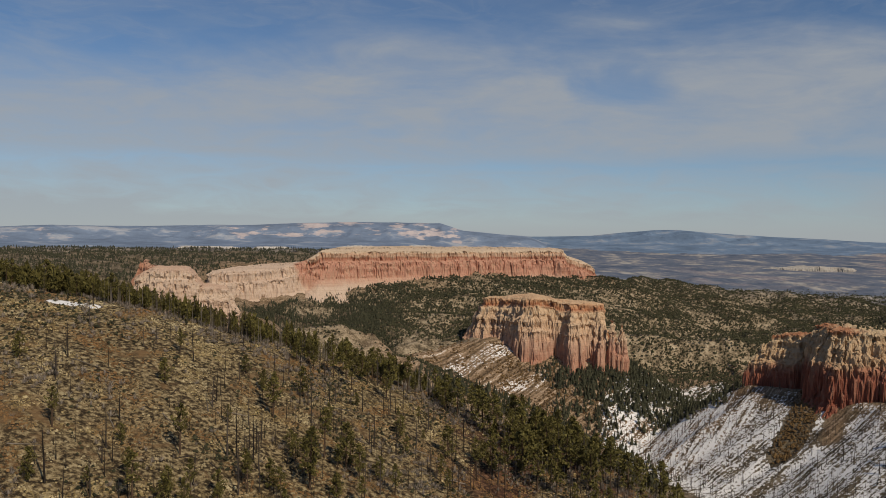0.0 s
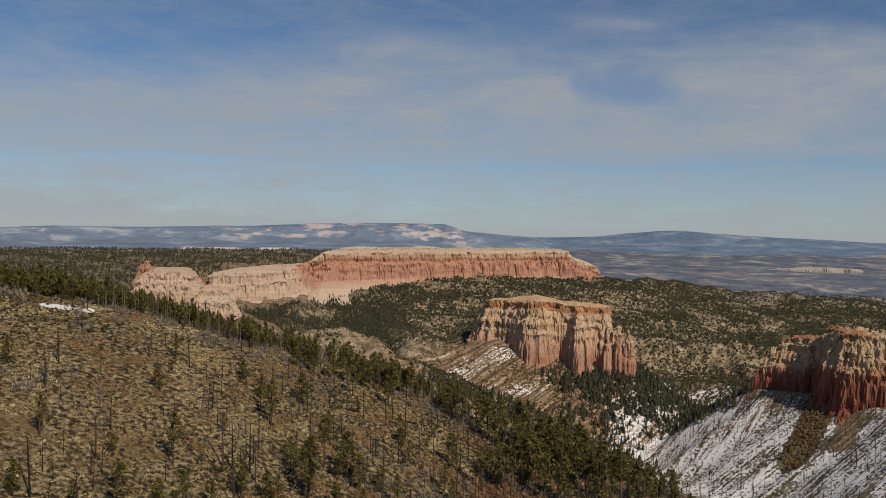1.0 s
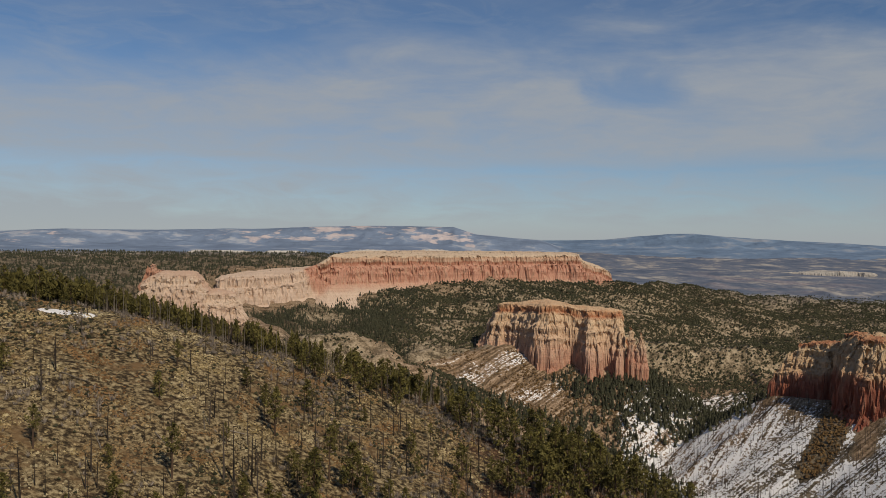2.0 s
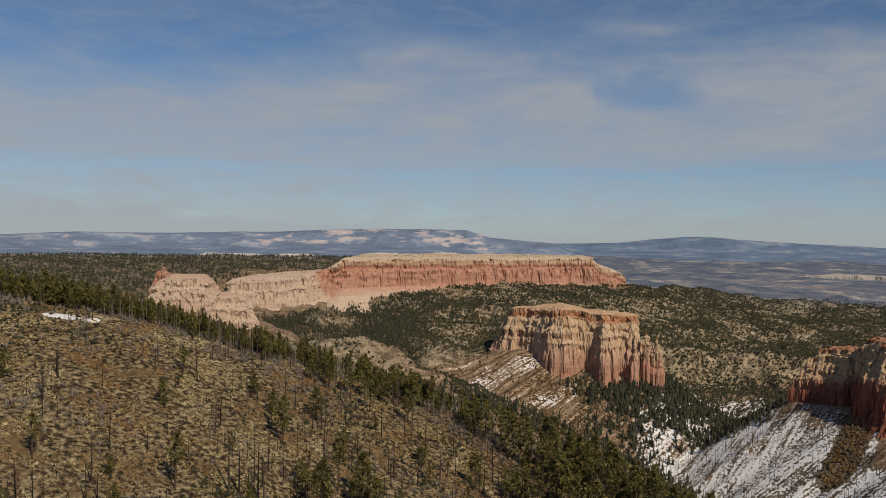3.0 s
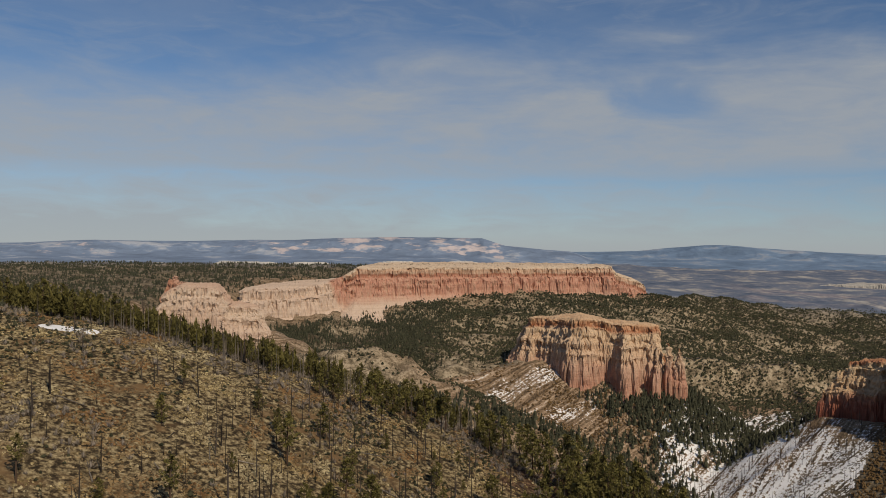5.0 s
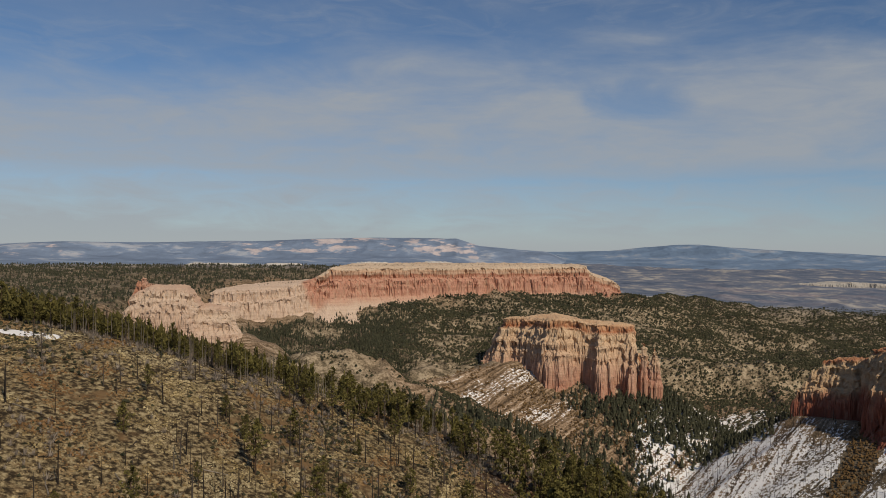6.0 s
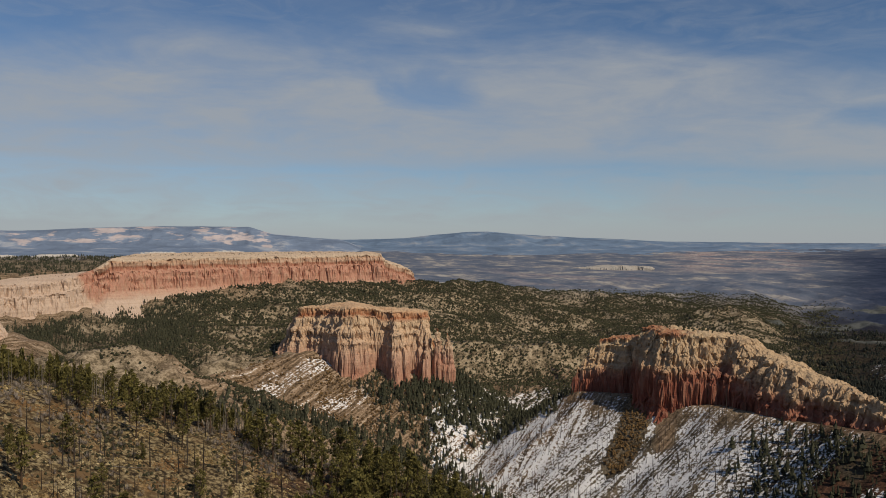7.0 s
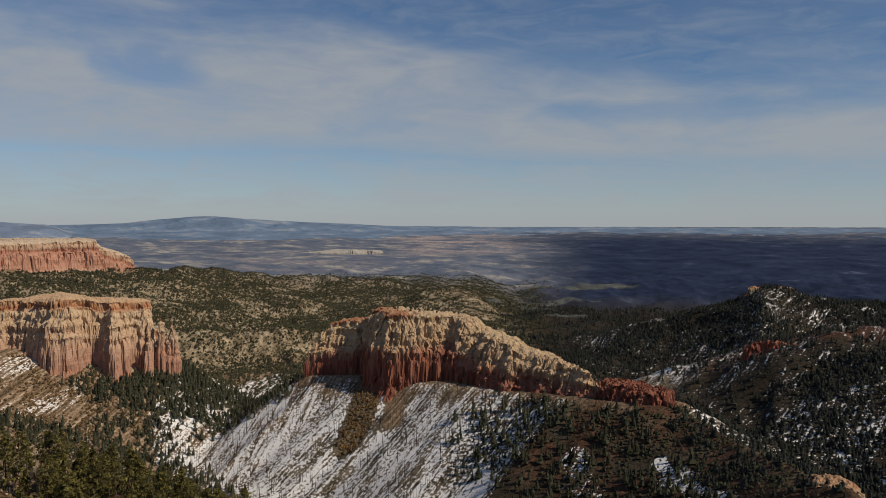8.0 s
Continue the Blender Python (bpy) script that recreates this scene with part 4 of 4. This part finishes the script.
SNAGS = ((17, 44), (14, 22), (12, 56), (15, 9), (10, 40), (18, 28))
snags = [snag(200 + i, *p) for i, p in enumerate(SNAGS)]
TALL_SNAGS = [(-21, 465, 21), (-7, 476, 19), (-146, 308, 22), (-135, 333, 15), (-132, 336, 12), (-95, 372, 24), (-91, 373, 23), (-84, 375, 22), (-130, 310, 16), (-135, 298, 15), (-112, 410, 17), (-108, 448, 14), (-65, 418, 20),
              (-37, 434, 14), (-23, 433, 17), (-13, 445, 16), (-177, 384, 14), (-85, 397, 17), (-76, 450, 16), (-44, 469, 16), (-32, 470, 15), (13, 462, 19)]
burned = with_heights(scatter(185, (-280, 110, 290, 545), open_slope, 4), 8, 18)
fringe = with_heights(scatter(90, (-200, 180, 380, 600), crest_wood, 6), 11, 19)
plant_all(snags, [p[0] for p in SNAGS], TALL_SNAGS + burned + fringe, 5, "fire-killed pine standing bare and charred on the slope", "dead tree", "burned snags on the near hill")


def merged(name, template_v, template_f, xy, heights, widths, mat, label, seed, jitter=0.12, category="plants", z_of=None):
    """Many small plants in one mesh."""
    g = np.random.default_rng(seed)
    n, k = len(xy), len(template_v)
    tv, tf = np.asarray(template_v, float), np.asarray(template_f, int)
    turn = g.uniform(0, 6.283, n)
    c, s = np.cos(turn)[:, None], np.sin(turn)[:, None]
    j = 1 + g.normal(0, jitter, (n, k, 3))
    px, py, pz = tv[:, 0] * j[..., 0], tv[:, 1] * j[..., 1], tv[:, 2] * j[..., 2]
    w, h = np.asarray(widths)[:, None], np.asarray(heights)[:, None]
    V = np.stack([xy[:, :1] + (px * c - py * s) * w, xy[:, 1:] + (px * s + py * c) * w, (z_of or ground_z)(xy[:, 0], xy[:, 1])[:, None] - 0.1 + pz * h], -1)
    F = tf[None] + (np.arange(n) * k)[:, None, None]
    me = mesh_from(name, V.reshape(-1, 3), F.reshape(-1, tf.shape[1]), mat)
    return tagged(new(name, me), label, category, kind="stuff")


def cone_template(tiers, sides):
    v, f = [], []
    for t in range(tiers):
        z0, z1 = 0.12 + 0.80 * t / tiers, min(1.0, 0.12 + 0.80 * (t + 1.55) / tiers)
        r = 0.5 * (1 - 0.78 * t / tiers)
        n = len(v)
        for k in range(sides):
            a = 2 * math.pi * (k + 0.5 * t) / sides
            v.append((r * math.cos(a), r * math.sin(a), z0 + 0.04 * (k % 2)))
        v.append((0, 0, z1))
        f += [(n + k, n + (k + 1) % sides, n + sides) for k in range(sides)]
    return v, f


def blob_template():
    v, f = [], []
    for cx, cy, cz, r in ((0, 0, 0.5, 0.42), (0.22, 0.1, 0.36, 0.30), (-0.16, -0.2, 0.40, 0.30)):
        n = len(v)
        v += [(cx + r, cy, cz), (cx, cy + r, cz), (cx - r, cy, cz), (cx, cy - r, cz), (cx, cy, cz + r * 1.15), (cx, cy, cz - r)]
        f += [(n + a, n + b, n + 4) for a, b in ((0, 1), (1, 2), (2, 3), (3, 0))] + [(n + b, n + a, n + 5) for a, b in ((0, 1), (1, 2), (2, 3), (3, 0))]
    return v, f


def bush_template():
    v = [(.5, 0, .35), (.1, .45, .3), (-.45, .15, .4), (-.2, -.45, .3), (.25, -.35, .4), (.12, .05, 1.0), (-.2, .0, .85)]
    return v, [(0, 1, 5), (1, 2, 6), (1, 6, 5), (2, 3, 6), (3, 4, 5), (3, 5, 6), (4, 0, 5), (0, 4, 1), (1, 4, 3), (1, 3, 2)]


def mound_template():
    """A rounded tussock with a ragged rim."""
    v = [(0.5 * math.cos(t) * (1 + 0.16 * (k % 2)), 0.5 * math.sin(t) * (1 + 0.16 * (k % 2)), -0.15) for k, t in enumerate(np.linspace(0, 2 * math.pi, 8)[:-1])]
    v += [(0.30 * math.cos(t + 0.4), 0.30 * math.sin(t + 0.4), 0.72) for t in np.linspace(0, 2 * math.pi, 5)[:-1]] + [(0, 0, 1.0)]
    f = [(0, 1, 7), (1, 8, 7), (1, 2, 8), (2, 3, 8), (3, 9, 8), (3, 4, 9), (4, 5, 9), (5, 10, 9), (5, 6, 10), (6, 0, 10), (0, 7, 10), (7, 8, 11), (8, 9, 11), (9, 10, 11), (10, 7, 11)]
    return v, f


def brush_template():
    g = random.Random(9)
    v, f = [], []
    for i in range(46):
        a, r, z = g.uniform(0, 6.28), g.uniform(0.1, 0.62), g.uniform(0.30, 1.0)
        b = a + 1.57
        w = 0.022
        x0, y0 = 0.3 * r * math.cos(a), 0.3 * r * math.sin(a)
        n = len(v)
        v += [(x0 - w * math.cos(b), y0 - w * math.sin(b), 0.2 * z), (x0 + w * math.cos(b), y0 + w * math.sin(b), 0.2 * z), (r * math.cos(a), r * math.sin(a), z)]
        f.append((n, n + 1, n + 2))
    return v, f


def pine_template(seed):
    """A light pine of few sprays, one unit tall, for woods."""
    g = random.Random(seed)
    v, f = [(-.014, 0, 0), (.007, .012, 0), (.007, -.012, 0), (0, 0, .9)], [(0, 2, 3), (2, 1, 3), (1, 0, 3)]
    low = g.uniform(0.2, 0.4)
    for i in range(110):
        t = low + (1 - low) * (i + g.random()) / 110
        u = (t - low) / (1 - low)
        r = 0.20 * math.sin(math.pi * min(1, 0.25 + 0.76 * u)) * math.sqrt(g.random()) * g.uniform(0.6, 1.2)
        a = g.uniform(0, 6.28)
        c = Vector((r * math.cos(a), r * math.sin(a), t))
        d1, d2 = Vector([g.gauss(0, .045) for _ in range(3)]), Vector([g.gauss(0, .045) for _ in range(3)])
        n = len(v)
        v += [tuple(c - d1), tuple(c + d1), tuple(c + d2)]
        f.append((n, n + 1, n + 2))
    return v, f


def pole_template():
    return [(-.5, 0, 0), (.25, .43, 0), (.25, -.43, 0), (0, 0, 1.0)], [(0, 2, 3), (2, 1, 3), (1, 0, 3)]


def rock_free(x, y):
    return np.minimum.reduce([-inside_of(x, y, BUTTE), -inside_of(x, y, FIN_FOOT), -inside_of(x, y, LUMP)]) > 4


def plateau_wood(x, y):
    edge = np.interp(y, [450, 700, 1000, 1180, 1500, 1800], [-300, -345, -420, -430, -300, -120])
    back = inside_of(x, y, MESA)
    return step(60, 0, x - edge) * step(540, 620, y) * (back < 30) * (0.75 + 0.25 * fbm(x, y, 120, 2, 8)) * rock_free(x, y)


def amph_wood(x, y):
    d = -inside_of(x, y, MESA)
    return step(-40, -110, x) * step(960, 1060, y + 0.4 * x) * step(14, 60, d) * (x > -330) * rock_free(x, y) * np.clip(0.75 + 1.1 * fbm(x, y, 45, 3, 21), 0.12, 1)


def juniper_hills(x, y):
    d = -inside_of(x, y, MESA)
    clump = 0.58 + 0.8 * fbm(x, y, 60, 3, 14) - 0.3 * step(60, 10, d)
    east = step(-130, -70, x) * step(1090, 1150, y) + step(150, 240, x) * step(940, 1040, y)
    return np.clip(clump, 0.24, 1) * np.clip(east, 0, 1) * (d > 12) * rock_free(x, y) * step(2150, 1800, np.hypot(x, y)) * step(38, 33, np.degrees(np.arctan2(x, y)))


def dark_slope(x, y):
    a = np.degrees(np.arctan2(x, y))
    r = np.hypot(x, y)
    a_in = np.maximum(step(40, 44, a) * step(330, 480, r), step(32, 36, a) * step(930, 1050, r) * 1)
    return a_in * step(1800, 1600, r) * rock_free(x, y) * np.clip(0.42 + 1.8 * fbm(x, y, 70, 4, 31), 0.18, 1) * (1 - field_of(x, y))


def gully_wood(x, y):
    d, _ = to_line(x, y, [(190, 1000), (245, 985), (300, 960)])
    e, _ = to_line(x, y, [(120, 640), (170, 800), (160, 930)])
    g, _ = to_line(x, y, [(-50, 860), (20, 880), (100, 920)])
    return np.maximum.reduce([step(70, 20, d), 0.6 * step(60, 15, e), 0.45 * step(45, 15, g)]) * rock_free(x, y)


def under_fin(x, y):
    d, _ = to_line(x, y, [(405, 640), (400, 560), (360, 470), (320, 400)])
    return step(75, 30, d) * rock_free(x, y)


CONE, BLOB, BUSH = cone_template(3, 5), blob_template(), bush_template()
for name, n, box, dens, tmpl, hmin, hmax, wide, mat, label in (
        ("plateau_forest", 30000, (-1500, 60, 540, 2300), plateau_wood, CONE, 3, 6.5, 0.66, M_FOREST, "dense dark conifer forest on the plateau"),
        ("amphitheatre_forest", 6500, (-330, 0, 960, 1420), amph_wood, CONE, 2.5, 6, 0.50, M_FOREST, "dense dark conifer wood below the mesa"),
        ("juniper_scrub", 92000, (-140, 1500, 930, 2150), juniper_hills, BUSH, 1.5, 3.5, 1.15, M_JUNIPER, "scattered dark junipers on tan hills"),
        ("shaded_forest", 44000, (220, 1850, 150, 1600), dark_slope, CONE, 2.2, 6.5, 0.70, M_FOREST_SHADE, "dark conifers on a snowy hillside"),
        ("gully_trees", 2700, (-90, 380, 600, 1060), gully_wood, CONE, 4, 11, 0.46, M_FOREST, "dark conifers in a snowy gully"),
        ("slope_trees", 950, (260, 480, 340, 700), under_fin, CONE, 4, 13, 0.40, M_FOREST, "dark conifers on the brown slope below the fin"),
        ("ridge_brush", 2600, (300, 500, 340, 640), lambda x, y: step(95, 45, to_line(x, y, [(440, 590), (425, 520), (390, 430), (350, 350)])[0]) * np.clip(0.4 + 1.4 * fbm(x, y, 25, 3, 39), 0.05, 1) * rock_free(x, y), BUSH, 0.8, 2.4, 1.3, M_JUNIPER, "low dark brush on the red-brown ridge"),
        ("scree_trees", 260, (60, 260, 960, 1060), lambda x, y: step(45, 5, -inside_of(x, y, BUTTE)) * step(100, 150, x) * rock_free(x, y), CONE, 5, 10, 0.45, M_FOREST, "dark conifers on the scree under the butte"),
        ("mesa_apron_trees", 2600, (-120, 330, 1180, 1600), lambda x, y: step(170, 20, -inside_of(x, y, MESA)) * (inside_of(x, y, MESA) < 16) * np.clip(0.6 + 1.4 * fbm(x, y, 30, 3, 22), 0.05, 1), BLOB, 1.8, 4.6, 0.85, M_FOREST, "small dark trees on the slope under the mesa cliffs"),
        ("scree_brush", 1500, (-80, 210, 930, 1060), lambda x, y: step(130, 70, -inside_of(x, y, BUTTE)) * rock_free(x, y) * np.clip(0.4 + fbm(x, y, 20, 3, 41), 0, 1), BUSH, 1.0, 2.6, 1.3, M_RUST, "brown scrub on the scree below the butte"),
        ("crest_forest", 420, (-400, 180, 380, 660), lambda x, y: crest_wood(x, y) * (1 - 0.7 * step(-20, 20, x)), pine_template(3), 9, 15, 1.0, M_NEEDLE, "dark pines behind the crest of the hill"),
        ("knoll_scrub", 8500, (-220, 130, 700, 1130), lambda x, y: np.clip(0.3 + fbm(x, y, 40, 3, 77), 0, 1) * rock_free(x, y) * (1 - step(-80, -50, x) * step(130, 100, -inside_of(x, y, BUTTE))), BUSH, 1.2, 3.2, 1.1, M_JUNIPER, "scattered scrub on the tan knoll"),
        ("dry_tufts", 52000, (-300, 140, 250, 560), lambda x, y: step(25, 0, y - crest_y(x)) * np.clip(0.30 + 2.2 * fbm(x, y, 11, 4, 51), 0.03, 1), mound_template(), 0.24, 0.70, 2.1, M_TUFT, "tan dry grass tufts and low brush on the slope"),
        ("bare_brush", 2600, (-260, 140, 280, 580), lambda x, y: step(35, 0, y - crest_y(x)) * np.clip(0.25 + 1.0 * fbm(x, y, 45, 3, 61), 0.03, 1), brush_template(), 1.4, 4.2, 1.2, M_BRUSH, "grey leafless brush on the slope"),
        ("charred_poles", 420, (-220, 120, 290, 540), open_slope, pole_template(), 5, 15, 0.035, M_CHAR, "thin charred saplings standing on the slope"),
        ("slope_scrub", 5600, (-280, 130, 260, 560), lambda x, y: step(15, -10, y - crest_y(x)) * np.clip(0.08 + 0.30 * step(400, 300, y) + 1.5 * fbm(x, y, 30, 3, 66), 0.03, 1), BUSH, 0.5, 1.6, 1.4, M_JUNIPER, "low dark scrub among the dry grass"),
        ("rust_brush", 700, (300, 390, 750, 850), lambda x, y: step(16, 8, to_line(x, y, [(374, 836), (348, 802), (318, 772)])[0]), BUSH, 1.2, 2.6, 1.2, M_RUST, "rust-brown brush in a gully through the snow"),
        ("snow_slope_snags", 1000, (190, 420, 640, 930), lambda x, y: (snow_of(x, y) > 0.8) * 1.0, pole_template(), 7, 14, 0.05, M_CHAR, "thin burned trunks standing in the snow"),
        ("crest_snags", 1100, (-210, 210, 400, 620), lambda x, y: crest_wood(x, y), pole_template(), 9, 17, 0.035, M_LOG, "thin grey dead trunks along the crest")):
    xy = scatter(n, box, dens, len(name) * 7 + n)
    hh = hmin + (hmax - hmin) * rng.random(len(xy)) ** (2.2 if "tufts" in name or "slope_trees" in name else 1.0)
    merged(name, *tmpl, xy, hh, hh * wide * rng.uniform(0.7, 1.4, len(xy)), mat, label, n, 0.20 if name == "dry_tufts" else 0.12)


# ---- trees on the rock tops ----
def mesa_top(x, y):
    return np.interp(x, [-360, -336, -300, -250, -212, -190, 221, 227, 262, 294, 302], [194, 199, 201, 203, 213, 229, 229, 218, 207, 193, 180]) + 0.015 * np.maximum(y - 1500, 0) - 1.5


def fin_top(x, y):
    return fin_crest(y) - 1.5


xy = scatter(900, (-420, 300, 1180, 1700), lambda x, y: step(55, 75, inside_of(x, y, MESA)), 401)
hh = rng.uniform(1.5, 3.5, len(xy))
merged("mesa_top_trees", *CONE, xy, hh, hh * 0.6, M_FOREST, "low dark trees on top of the mesa", 402, z_of=mesa_top)
xy = scatter(34, (395, 470, 770, 900), lambda x, y: step(24, 30, inside_of(x, y, FIN)), 403)
hh = rng.uniform(2.5, 5, len(xy))
merged("fin_top_trees", *BUSH, xy, hh, hh * 0.9, M_JUNIPER, "few dark junipers on top of the rock fin", 404, z_of=fin_top)


# ---- fallen trunks ----
def fallen_log(seed, length):
    rnd = random.Random(seed)
    pts = [(rnd.uniform(-.1, .1), rnd.uniform(-.1, .1), length * t) for t in (0, .2, .45, .7, 1.0)]
    pieces = [tube(pts, [0.30, 0.27, 0.22, 0.16, 0.07])]
    for i in range(5):
        z = rnd.uniform(0.4, 0.95) * length
        a = rnd.uniform(0, 6.28)
        pieces.append(limb((0, 0, z), (math.cos(a) * 0.9, math.sin(a) * 0.9, z + 0.5), 0.05, 0.02, 4))
    return new("fallen_log", mesh_from("fallen_log", *joined(pieces), M_LOG if seed % 2 else M_CHAR, True))


logs = [fallen_log(300 + i, h) for i, h in enumerate((9, 12, 7, 14))]
for i, (x, y) in enumerate(scatter(90, (-200, 110, 290, 540), open_slope, 12)):
    ob = logs[i] if i < 4 else copy_thing(logs[i % 4], Matrix.Identity(4))
    turn = float(rng.uniform(0, 2 * math.pi))
    run = 8.0
    z0, z1 = float(ground_z(x, y)), float(ground_z(x + run * math.cos(turn), y + run * math.sin(turn)))
    way = Vector((run * math.cos(turn), run * math.sin(turn), z1 - z0)).normalized()
    ob.matrix_basis = Matrix.Translation((x, y, z0 + 0.2)) @ way.to_track_quat("Z", "Y").to_matrix().to_4x4()
    tagged(ob, "grey fallen tree trunk lying on the dry slope" if (i % 4) % 2 else "charred fallen tree trunk lying on the dry slope", "log", "fallen trunks on the near hill")
